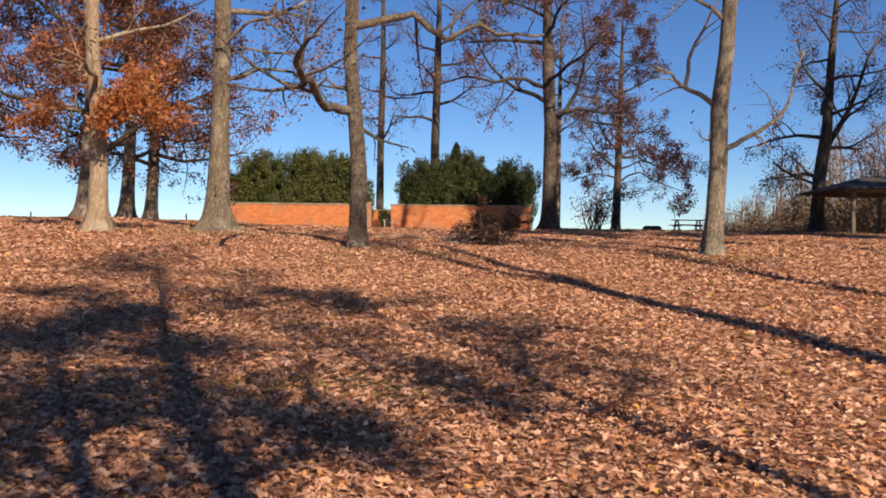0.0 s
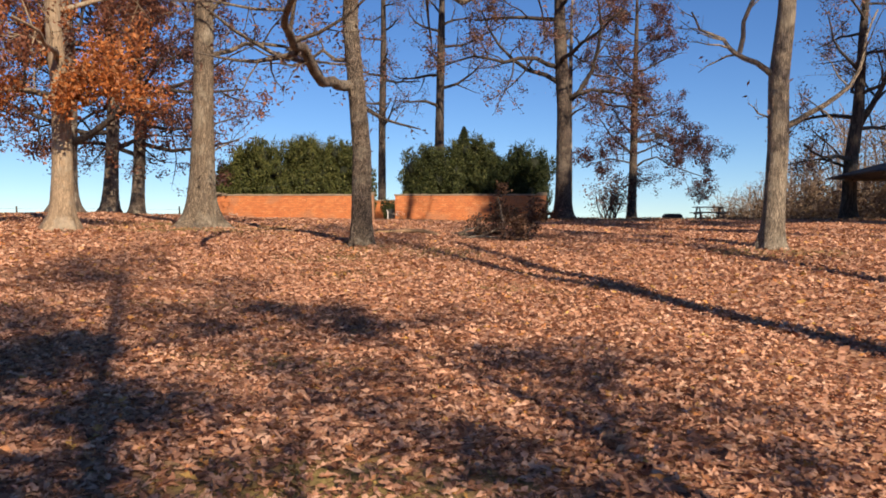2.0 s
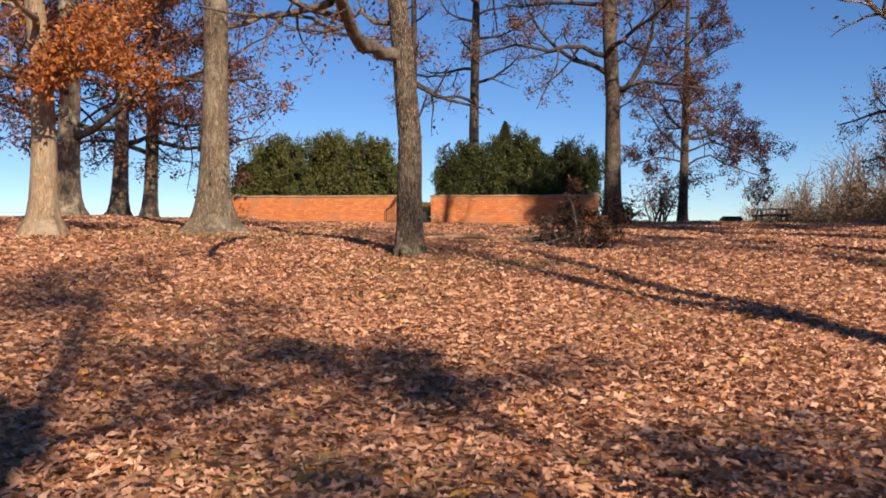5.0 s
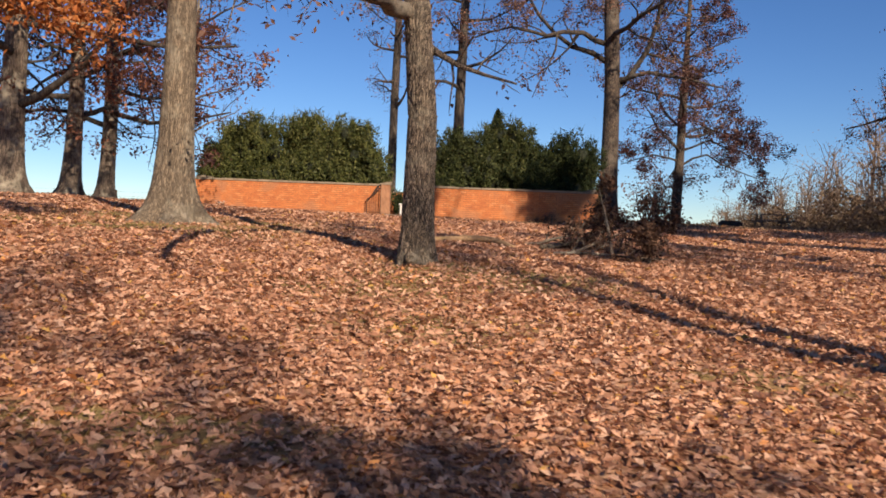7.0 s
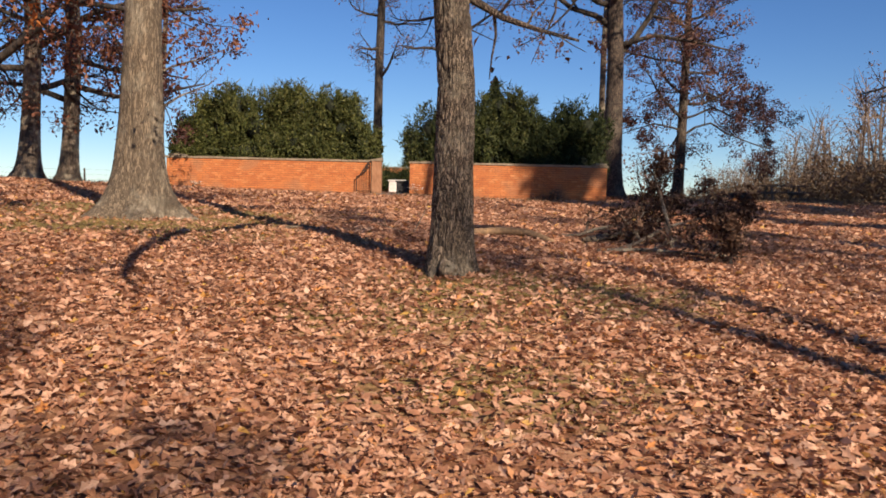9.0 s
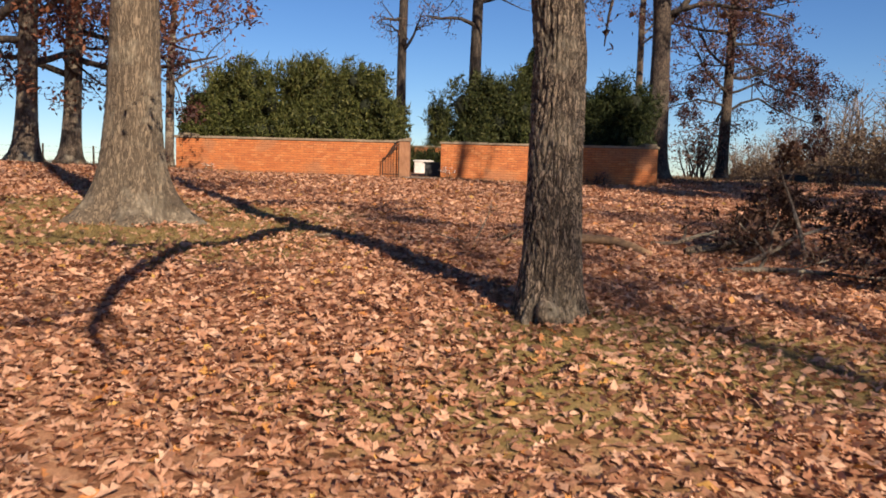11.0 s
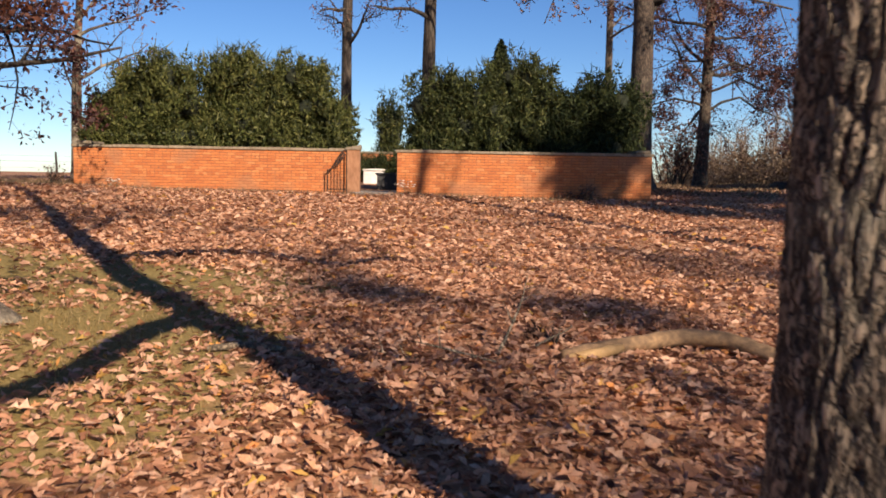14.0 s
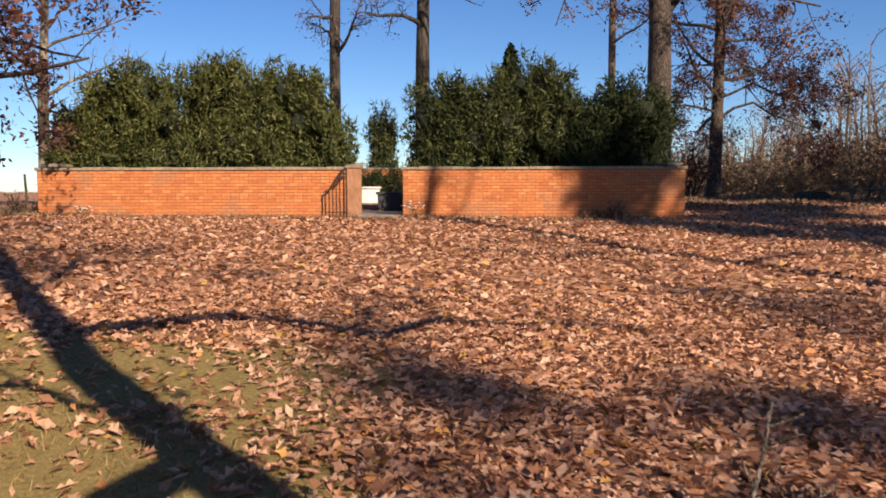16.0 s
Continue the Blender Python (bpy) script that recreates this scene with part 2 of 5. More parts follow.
def brick_material():
    m, n, l, b = shader("orange_brick")
    oi = n.new("ShaderNodeObjectInfo")
    g = n.new("ShaderNodeNewGeometry")
    sm = n.new("ShaderNodeMath")
    sm.operation = "ADD"
    l.new(oi.outputs["Random"], sm.inputs[0])
    l.new(g.outputs["Random Per Island"], sm.inputs[1])
    fr = n.new("ShaderNodeMath")
    fr.operation = "FRACT"
    l.new(sm.outputs[0], fr.inputs[0])
    r = ramp(n, [(0.0, (0.43, 0.13, 0.04)), (0.3, (0.50, 0.16, 0.048)), (0.8, (0.55, 0.19, 0.058)), (1.0, (0.58, 0.235, 0.085))])
    l.new(fr.outputs[0], r.inputs[0])
    tc = n.new("ShaderNodeNewGeometry")
    def wn_(scale, detail=5):
        t = n.new("ShaderNodeTexNoise")
        t.inputs["Scale"].default_value, t.inputs["Detail"].default_value = scale, detail
        l.new(tc.outputs["Position"], t.inputs["Vector"])
        return t
    fine = wn_(60)
    r2 = ramp(n, [(0.3, (0.75, 0.75, 0.75)), (0.7, (1.1, 1.1, 1.1))])
    l.new(fine.outputs[0], r2.inputs[0])
    col = mixed(n, l, 1.0, r.outputs[0], r2.outputs[0], "MULTIPLY")
    stain = wn_(1.1, 6)
    r3 = ramp(n, [(0.52, (0, 0, 0)), (0.62, (0.7, 0.7, 0.7))])
    l.new(stain.outputs[0], r3.inputs[0])
    col = mixed(n, l, r3.outputs[0], col, (0.36, 0.16, 0.075))
    l.new(col, b.inputs["Base Color"])
    b.inputs["Roughness"].default_value = 0.92
    bumped(n, l, b, fine.outputs[0], 0.4, 0.004)
    return m


M_BRICK = brick_material()


# ---- mesh helpers ----
class Buf:
    """Vertices and faces on their way to one mesh."""
    def __init__(self):
        self.v, self.f = [], []

    def mesh(self, name, mat, smooth=False):
        me = bpy.data.meshes.new(name)
        me.from_pydata(self.v, [], self.f)
        me.materials.append(mat)
        if smooth:
            me.polygons.foreach_set("use_smooth", [True] * len(me.polygons))
        me.update()
        return me

    def box(self, x0, y0, z0, x1, y1, z1, c=0.0):
        """A box with its long edges chamfered by c."""
        if c <= 0:
            k = len(self.v)
            self.v += [(x, y, z) for z in (z0, z1) for x, y in ((x0, y0), (x1, y0), (x1, y1), (x0, y1))]
            self.f += [tuple(k + i for i in q) for q in ((3, 2, 1, 0), (4, 5, 6, 7), (0, 1, 5, 4), (1, 2, 6, 5), (2, 3, 7, 6), (3, 0, 4, 7))]
            return
        bm = bmesh.new()
        bmesh.ops.create_cube(bm, size=1, matrix=Matrix.Translation(((x0 + x1) / 2, (y0 + y1) / 2, (z0 + z1) / 2)) @ Matrix.Diagonal((x1 - x0, y1 - y0, z1 - z0, 1)))
        bmesh.ops.bevel(bm, geom=bm.edges[:], offset=c, segments=2, affect="EDGES", profile=0.6)
        bm.verts.index_update()
        k = len(self.v)
        self.v += [tuple(v.co) for v in bm.verts]
        self.f += [tuple(k + v.index for v in f.verts) for f in bm.faces]
        bm.free()

    def tube(self, pts, radii, sides=6, cap=True, shape=None):
        """A tube along pts; shape(ring, angle, point) scales its radius."""
        k = len(self.v)
        n = len(pts)
        d0 = (pts[1] - pts[0]).normalized()
        u = d0.orthogonal().normalized() if abs(d0.z) < 0.9 else Vector((1, 0, 0))
        for i, p in enumerate(pts):
            d = (pts[min(i + 1, n - 1)] - pts[max(i - 1, 0)]).normalized()
            u = (u - d * u.dot(d)).normalized()
            w = d.cross(u)
            for s in range(sides):
                a = 2 * math.pi * s / sides
                r = radii[i] * (shape(i, a, p) if shape else 1)
                self.v.append(tuple(p + (u * math.cos(a) + w * math.sin(a)) * r))
        for i in range(n - 1):
            for s in range(sides):
                a, b_ = k + i * sides + s, k + i * sides + (s + 1) % sides
                self.f.append((a, b_, b_ + sides, a + sides))
        if cap:
            self.f.append(tuple(k + (n - 1) * sides + s for s in range(sides)))


def thing(name, x, y, z, label, category, group="", rz=0.0, kind=""):
    ob = new(name)
    ob.matrix_basis = pose(x, y, z, 0, 0, rz)
    return tagged(ob, label, category, group, kind)


def part(name, buf, mat, parent, label="", smooth=False, kind=""):
    ob = new(name, buf if isinstance(buf, bpy.types.Mesh) else buf.mesh(name, mat, smooth))
    ob.parent = parent
    return tagged(ob, label, kind=kind)


def leaf_mesh(name, pos, size, mat, shape="oval", flat=0.0, normals=None, rng=RNG):
    """Many small curled leaves at the places pos, in one mesh. flat: 0 turned anyhow, 1 lying down."""
    n = len(pos)
    if shape == "oak":
        base = np.array([(-0.5, 0, 0), (-0.24, 0.2, 0.09), (-0.14, 0.07, 0.02), (0.1, 0.3, 0.14), (0.2, 0.09, 0.04), (0.5, 0.0, 0.02), (0.22, -0.1, 0.05), (0.08, -0.31, 0.13), (-0.12, -0.07, 0.02), (-0.26, -0.19, 0.10)])
        faces = [(0, 1, 2, 3, 4, 5), (0, 5, 6, 7, 8, 9)]
    elif shape == "lobed":
        base = np.array([(-0.5, 0, 0), (-0.28, 0.16, 0.06), (-0.08, 0.14, 0.0), (0.1, 0.33, 0.12), (0.5, 0.03, 0.07), (0.12, -0.32, 0.11), (-0.08, -0.13, 0.0), (-0.3, -0.17, 0.07)])
        faces = [(0, 1, 2, 6, 7), (2, 3, 4, 5, 6)]
    elif shape == "blade":
        base = np.array([(-0.06, 0, 0), (0.06, 0, 0), (0.0, 0.12, 1.0)])
        faces = [(0, 1, 2)]
    else:
        base = np.array([(-0.5, 0, 0), (0.0, -0.26, 0.09), (0.5, 0, 0.0), (0.0, 0.26, 0.09)])
        faces = [(0, 1, 2, 3)]
    k = len(base)
    size = np.broadcast_to(np.asarray(size, float), (n,))
    yaw = rng.uniform(0, 2 * np.pi, n)
    tilt = rng.normal(0, 1.2 * (1 - flat) + 0.55 * flat, n)
    if shape == "blade":
        tilt = rng.normal(0, 0.45, n)
    curl = rng.uniform(0.3, 2.2, n)
    wide = rng.uniform(0.5, 1.15, n)
    p = np.repeat(base[None], n, 0)
    p[:, :, 1] *= wide[:, None]
    if shape != "blade":
        p[:, :, 2] *= curl[:, None]
    p = p * size[:, None, None]
    c, s = np.cos(tilt)[:, None], np.sin(tilt)[:, None]
    y, z = p[:, :, 1] * c - p[:, :, 2] * s, p[:, :, 1] * s + p[:, :, 2] * c
    p[:, :, 1], p[:, :, 2] = y, z
    t2 = rng.normal(0, 0.3, n) if flat > 0.5 else rng.normal(0, 0.7, n)
    c, s = np.cos(t2)[:, None], np.sin(t2)[:, None]
    x, z = p[:, :, 0] * c + p[:, :, 2] * s, -p[:, :, 0] * s + p[:, :, 2] * c
    p[:, :, 0], p[:, :, 2] = x, z
    c, s = np.cos(yaw)[:, None], np.sin(yaw)[:, None]
    x, y = p[:, :, 0] * c - p[:, :, 1] * s, p[:, :, 0] * s + p[:, :, 1] * c
    p[:, :, 0], p[:, :, 1] = x, y
    p = p + np.asarray(pos)[:, None, :]
    me = bpy.data.meshes.new(name)
    me.vertices.add(n * k)
    me.vertices.foreach_set("co", p.reshape(-1).astype(np.float32))
    loops = np.concatenate([np.array(f) for f in faces])
    idx = (np.arange(n)[:, None] * k + loops[None]).reshape(-1)
    me.loops.add(len(idx))
    me.loops.foreach_set("vertex_index", idx.astype(np.int32))
    counts = np.tile(np.array([len(f) for f in faces]), n)
    me.polygons.add(len(counts))
    me.polygons.foreach_set("loop_start", (np.cumsum(counts) - counts).astype(np.int32))
    me.polygons.foreach_set("loop_total", counts.astype(np.int32))
    me.materials.append(mat)
    me.update(calc_edges=True)
    return me


# ---- ground ----
PROFILE_Y = [-400, -3, 3, 8.2, 11.8, 13.6, 15.3, 16.8, 18.8, 20.1, 22, 24.7, 28.7, 41.2, 47, 56, 70, 100, 300, 3000]
PROFILE_Z = [-3, 0.2, 0.33, 0.63, 0.93, 1.08, 1.27, 1.41, 1.68, 1.83, 1.95, 2.08, 2.22, 2.66, 2.83, 2.95, 2.8, 1.6, -4, -9]


def height(x, y):
    """The hill: it rises to the wall and falls away behind it; a little higher to the west."""
    x, y = np.asarray(x, float), np.asarray(y, float)
    z = np.interp(y, PROFILE_Y, PROFILE_Z)
    k = np.interp(y, [4, 12, 35, 45], [0.4, 1, 1, 0])
    z = z + np.where(x < 0, 0.03 * np.minimum(-x, 14), -0.015 * np.minimum(x, 12)) * k
    near = np.exp(-(np.hypot(x, y - 20) / 45) ** 2)
    return z + near * 0.03 * (np.sin(x * 1.3 + y * 0.4) + np.sin(y * 1.1 - x * 0.6)) * 0.6


TURF_SPOTS = [(-5.2, 22.0, 1.9, 1.3, 1.0), (-4.4, 23.6, 1.3, 1.2, 1.0), (-4.6, 25.4, 1.6, 1.2, 0.95), (-6.6, 25.2, 1.8, 1.6, 0.9), (-0.6, 18.9, 1.0, 0.9, 0.62), (0.6, 18.6, 1.4, 0.8, 0.5), (-1.3, 17.6, 1.3, 0.6, 0.42), (-0.4, 15.9, 1.3, 0.7, 0.4), (-7.5, 22.5, 1.8, 1.2, 0.6), (8.2, 20.0, 1.5, 0.9, 0.5), (1.0, 6.2, 1.2, 0.5, 0.45), (-2.2, 12.5, 1.4, 0.5, 0.4), (-0.3, 9.5, 1.0, 0.4, 0.4), (2.5, 14.5, 1.0, 0.5, 0.35)]


def turf(x, y):
    x, y = np.asarray(x, float), np.asarray(y, float)
    t = np.zeros_like(x)
    for cx, cy, rx, ry, a in TURF_SPOTS:
        t = np.maximum(t, a * np.clip(1.35 - np.hypot((x - cx) / rx, (y - cy) / ry), 0, 1) ** 0.6)
    return np.clip(t, 0, 1)


def make_ground():
    xs = np.unique(np.concatenate([np.linspace(-26, 30, 130), -np.geomspace(26, 2500, 30), np.geomspace(30, 2500, 30)]))
    ys = np.unique(np.concatenate([np.linspace(-14, 62, 180), -np.geomspace(14, 1500, 24), np.geomspace(62, 3000, 40)]))
    X, Y = np.meshgrid(xs, ys)
    Z = height(X, Y)
    nx, ny = len(xs), len(ys)
    me = bpy.data.meshes.new("ground")
    i = np.arange(nx * ny).reshape(ny, nx)
    quads = np.stack([i[:-1, :-1], i[:-1, 1:], i[1:, 1:], i[1:, :-1]], -1).reshape(-1, 4)
    me.from_pydata(np.stack([X, Y, Z], -1).reshape(-1, 3).tolist(), [], quads.tolist())
    me.polygons.foreach_set("use_smooth", np.ones(len(me.polygons), bool))
    a = me.attributes.new("turf", "FLOAT", "POINT")
    a.data.foreach_set("value", turf(X, Y).reshape(-1).astype(np.float32))
    me.materials.append(M_GROUND)
    tagged(new("ground", me), "hillside covered in brown leaf litter with thin turf patches", "ground", kind="structure")


make_ground()


def gz(x, y):
    return float(height(x, y))


# ---- trees ----
def wander(start, way, length, n, rng, bend=0.22, lift=0.05):
    pts, d = [Vector(start)], Vector(way).normalized()
    for _ in range(n):
        d = (d + Vector(rng.normal(0, bend, 3)) + Vector((0, 0, lift))).normalized()
        pts.append(pts[-1] + d * (length / n))
    return pts


def at_along(pts, f):
    k = f * (len(pts) - 1)
    i = min(int(k), len(pts) - 2)
    return pts[i].lerp(pts[i + 1], k - i), (pts[i + 1] - pts[i]).normalized()


def branch_out(buf, pts, r0, rng, level, tips, kids=7, ratio=0.5, start=0.25, sides=6, tip=0.25):
    """A limb along pts with boughs and twigs that fork from it."""
    n = len(pts)
    buf.tube(pts, [r0 * (1 - (1 - tip) * i / (n - 1)) for i in range(n)], sides, True)
    length = sum((b - a).length for a, b in zip(pts, pts[1:]))
    if level == 0:
        tips += [at_along(pts, f)[0] for f in (0.35, 0.55, 0.75, 0.9, 1.0)]
        return
    for q in range(kids):
        f = start + (0.98 - start) * (q + rng.uniform(0.1, 0.9)) / kids
        p, d = at_along(pts, f)
        side = d.cross(Vector(rng.normal(0, 1, 3))).normalized()
        way = d * rng.uniform(0.35, 0.8) + side + Vector((0, 0, rng.uniform(-0.15, 0.4)))
        ln = length * ratio * rng.uniform(0.6, 1.15) * (1.15 - 0.5 * f)
        rr = max(r0 * (1 - (1 - tip) * f) * 0.55, 0.006)
        branch_out(buf, wander(p, way, ln, 4 if level > 1 else 3, rng, 0.2, 0.04), rr, rng, level - 1, tips, max(3, kids - 1), ratio, 0.2, max(3, sides - 2), tip)


def tree(name, x, y, trunk, limbs, label, bark_mat, leaf_mat=None, leaves=0, leaf_size=0.13, seed=1, auto=(), flare=1.8, sides=20, ridges=0.0, rings=0, group="", spread=0.22, sink=0.15, clump=1.0, limb_mat=None, plates=5.4, low_leaf=None, low_leaves=0):
    """trunk: rows (dx, dy, height, radius). limbs: lists of (dx, dy, height) with a radius first.
    auto: (lowest height, how many, length, rise) of further limbs round the trunk."""
    rng = np.random.default_rng(seed)
    root = thing(name, x, y, gz(x, y), label, "tree", group)
    H = [r[2] for r in trunk]
    top = H[-1]
    n = rings or max(14, int(top / 0.5))
    hs = [-sink + (top + sink) * (i / n) ** 1.25 for i in range(n + 1)] if not rings else [-sink + (top + sink) * (i / n) ** 1.5 for i in range(n + 1)]
    lean = lambda h, k: float(np.interp(h, H, [r[k] for r in trunk]))
    pts = [Vector((lean(h, 0), lean(h, 1), h)) for h in hs]
    rad = [lean(h, 3) * (1 + (flare - 1) * math.exp(-max(h, 0) / (0.75 * trunk[0][3] + 0.06))) for h in hs]
    ph = rng.uniform(0, 6.28)
    def shape(i, a, p):
        foot = math.exp(-max(p.z, 0) / 0.35) * min(flare - 1, 1.2)
        s = 1 + foot * 0.22 * math.sin(5 * a + ph) + foot * 0.12 * math.sin(3 * a + 2 * ph) + 0.03 * math.sin(2 * a + p.z * 0.9 + ph)
        if ridges:
            sway = 0.5 * noise.noise(Vector((math.cos(a) * 2, math.sin(a) * 2, p.z * 2.2 + ph)))
            q = Vector((math.cos(a + sway * 0.12) * plates, math.sin(a + sway * 0.12) * plates, p.z * plates * 0.9 + ph))
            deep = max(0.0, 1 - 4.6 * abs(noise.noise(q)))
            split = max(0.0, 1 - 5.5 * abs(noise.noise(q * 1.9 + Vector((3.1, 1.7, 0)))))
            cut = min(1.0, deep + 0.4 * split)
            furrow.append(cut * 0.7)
            s += ridges * (0.35 * noise.noise(q * 0.6) - 1.25 * cut)
        return s
    furrow = []
    b = Buf()
    b.tube(pts, rad, sides, True, shape)
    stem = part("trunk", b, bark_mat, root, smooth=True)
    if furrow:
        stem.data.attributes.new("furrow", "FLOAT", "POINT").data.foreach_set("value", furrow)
    tips = []
    made = []
    for row in limbs:
        r0, level, kids, *ps = row
        ps = [Vector(p) for p in ps]
        fine = [ps[0]]
        for a, c in zip(ps, ps[1:]):
            mid = a.lerp(c, 0.5) + Vector(rng.normal(0, 0.05, 3)) * (c - a).length
            fine += [mid, c]
        made.append((fine, r0, level, kids))
    if auto:
        low, count, length, rise = auto
        for q in range(count):
            h = low + (top * 0.97 - low) * ((q + rng.uniform(0, 0.8)) / count) ** 0.9
            a = q * 2.4 + rng.uniform(-0.5, 0.5) + ph
            f = (h - low) / max(top - low, 0.1)
            ln = length * (1.05 - 0.65 * f) * rng.uniform(0.75, 1.15)
            p = Vector((lean(h, 0), lean(h, 1), h))
            way = Vector((math.cos(a), math.sin(a), rise * (0.5 + 1.2 * f) + rng.uniform(-0.15, 0.25)))
            made.append((wander(p, way, ln, 6, rng, 0.17, 0.03), max(lean(h, 3) * 0.42, 0.03), 2, 6))
    low_tips = []
    for k, (fine, r0, level, kids) in enumerate(made):
        b = Buf()
        branch_out(b, fine, r0, rng, level, low_tips if low_leaf and k < len(limbs) else tips, kids, 0.5, 0.25, 7)
        part("limb", b, limb_mat or bark_mat, root, smooth=True)
    if low_tips:
        t = np.array([tuple(p) for p in low_tips])
        pos = t[rng.integers(0, len(t), low_leaves)] + rng.normal(0, spread, (low_leaves, 3))
        part("low_foliage", leaf_mesh("low_foliage", pos, leaf_size * rng.uniform(0.6, 1.3, low_leaves), low_leaf, rng=rng), None, root, kind="stuff")
    if leaf_mat and leaves and tips:
        t = np.array([tuple(p) for p in tips])
        keep = rng.random(len(t)) < clump
        t = t[keep] if keep.sum() > 10 else t
        pos = t[rng.integers(0, len(t), leaves)] + rng.normal(0, spread, (leaves, 3))
        part("foliage", leaf_mesh("foliage", pos, leaf_size * rng.uniform(0.6, 1.3, leaves), leaf_mat, rng=rng), None, root, kind="stuff")
    return root


# near oak with furrowed bark, one low crooked limb each way and a broken stub
OAK = (-0.87, 19.52)
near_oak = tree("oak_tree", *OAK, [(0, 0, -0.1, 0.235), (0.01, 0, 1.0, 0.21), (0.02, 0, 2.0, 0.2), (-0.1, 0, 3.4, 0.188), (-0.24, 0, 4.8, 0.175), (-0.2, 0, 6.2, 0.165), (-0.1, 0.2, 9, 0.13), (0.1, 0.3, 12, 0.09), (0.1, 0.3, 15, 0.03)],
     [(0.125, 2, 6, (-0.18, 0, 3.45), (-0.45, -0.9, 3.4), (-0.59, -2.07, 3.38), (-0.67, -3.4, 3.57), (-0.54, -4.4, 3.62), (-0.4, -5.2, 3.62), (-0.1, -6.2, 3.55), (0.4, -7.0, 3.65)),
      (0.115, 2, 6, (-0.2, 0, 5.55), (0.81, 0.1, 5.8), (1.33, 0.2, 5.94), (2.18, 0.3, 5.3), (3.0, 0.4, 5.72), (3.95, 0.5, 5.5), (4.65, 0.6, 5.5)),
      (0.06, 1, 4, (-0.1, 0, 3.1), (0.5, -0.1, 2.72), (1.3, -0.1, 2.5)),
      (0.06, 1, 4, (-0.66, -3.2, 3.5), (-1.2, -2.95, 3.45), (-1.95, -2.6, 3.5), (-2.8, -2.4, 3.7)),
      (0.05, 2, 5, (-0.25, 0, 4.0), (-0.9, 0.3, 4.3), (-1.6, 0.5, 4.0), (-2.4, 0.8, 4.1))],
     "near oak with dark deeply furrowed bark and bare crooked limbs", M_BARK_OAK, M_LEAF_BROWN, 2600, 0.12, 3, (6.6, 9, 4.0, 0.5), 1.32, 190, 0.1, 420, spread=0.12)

knot = Buf()
knot.tube([Vector((-0.03, -0.22, 0.06)), Vector((-0.035, -0.33, 0.08)), Vector((-0.037, -0.36, 0.085)), Vector((-0.036, -0.355, 0.085))], [0.1, 0.085, 0.06, 0.03], 16, True, lambda i, a, p: 1 + 0.1 * math.sin(3 * a + i))
part("healed_knot", knot, M_BARK_PALE, near_oak, "round pale healed knot", smooth=True)

# big pale oak with a wide flared foot
tree("oak_tree", -5.74, 23.45, [(0, 0, 0, 0.40), (0, 0, 0.8, 0.35), (0.03, 0, 1.6, 0.32), (0.05, 0, 3.0, 0.285), (0.07, 0, 5, 0.26), (0.1, 0, 8, 0.22), (0.0, 0.2, 12, 0.15), (0.2, 0.2, 17, 0.04)],
     [(0.07, 2, 7, (0.2, 0.1, 4.6), (1.0, 0.6, 5.0), (2.0, 1.0, 5.0), (3.2, 1.4, 4.6), (4.2, 1.6, 4.5)),
      (0.06, 2, 6, (0.2, -0.1, 5.6), (1.0, -0.4, 6.2), (2.2, -0.6, 6.4), (3.2, -0.8, 6.1))],
     "large pale-barked oak with a broad flared foot", M_BARK_PALE, M_LEAF_BROWN, 8500, 0.11, 11, (6.0, 10, 4.6, 0.45), 1.8, 150, 0.028, 320, clump=0.5, spread=0.12, plates=9.0)

# orange oak at the western edge
tree("oak_tree", -8.15, 20.7, [(0, 0, 0, 0.28), (0.03, 0, 1.5, 0.23), (0.0, 0, 3, 0.20), (-0.2, 0, 5, 0.18), (-0.2, 0, 9, 0.14), (0, 0, 14, 0.04)],
     [(0.05, 2, 9, (0, 0, 2.95), (0.7, -0.3, 3.3), (1.4, -0.5, 3.1), (2.2, -0.7, 2.95)), (0.04, 2, 8, (0, 0, 3.0), (0.5, -0.6, 3.2), (1.1, -1.0, 3.0)),
      (0.05, 2, 7, (0, 0, 2.9), (-0.6, -0.2, 3.3), (-1.2, -0.4, 3.2), (-1.8, -0.4, 3.0)),
      (0.05, 2, 7, (0, 0, 3.6), (0.6, 0.5, 4.0), (1.6, 0.9, 4.2)),
      (0.05, 2, 7, (0, 0, 4.0), (-0.8, 0.3, 4.6), (-2.0, 0.5, 4.8))],
     "tan-barked oak still holding bright orange leaves", M_BARK_TAN, M_LEAF_RUST, 11000, 0.12, 21, (3.8, 10, 3.6, 0.3), 1.9, 32, 0.02, spread=0.13, clump=0.6, low_leaf=M_LEAF_ORANGE, low_leaves=7500)

# oaks on the crest to the west
crest = [(-14.6, 33.5, 0.42, 31, M_LEAF_RUST, 26000), (-15.3, 39.0, 0.34, 32, M_LEAF_WINE, 32000), (-15.3, 42.0, 0.33, 33, M_LEAF_WINE, 24000), (-22.5, 36.5, 0.3, 34, M_LEAF_RUST, 26000)]
for cx, cy, cr, sd, lm, cnt in crest:
    tree("oak_tree", cx, cy, [(0, 0, 0, cr * 1.1), (0.1, 0, 2, cr * 0.9), (0.2, 0, 5, cr * 0.8), (0.0, 0, 9, cr * 0.6), (0.2, 0, 16, 0.05)], [],
         "crest oak with rust-brown leaves still hanging", M_BARK_GREY, lm, cnt, 0.17, sd, (2.6, 20, 6.4, 0.15), 1.7, 16, group="oaks on the crest", spread=0.17, clump=0.7, limb_mat=M_BARK_DARK)

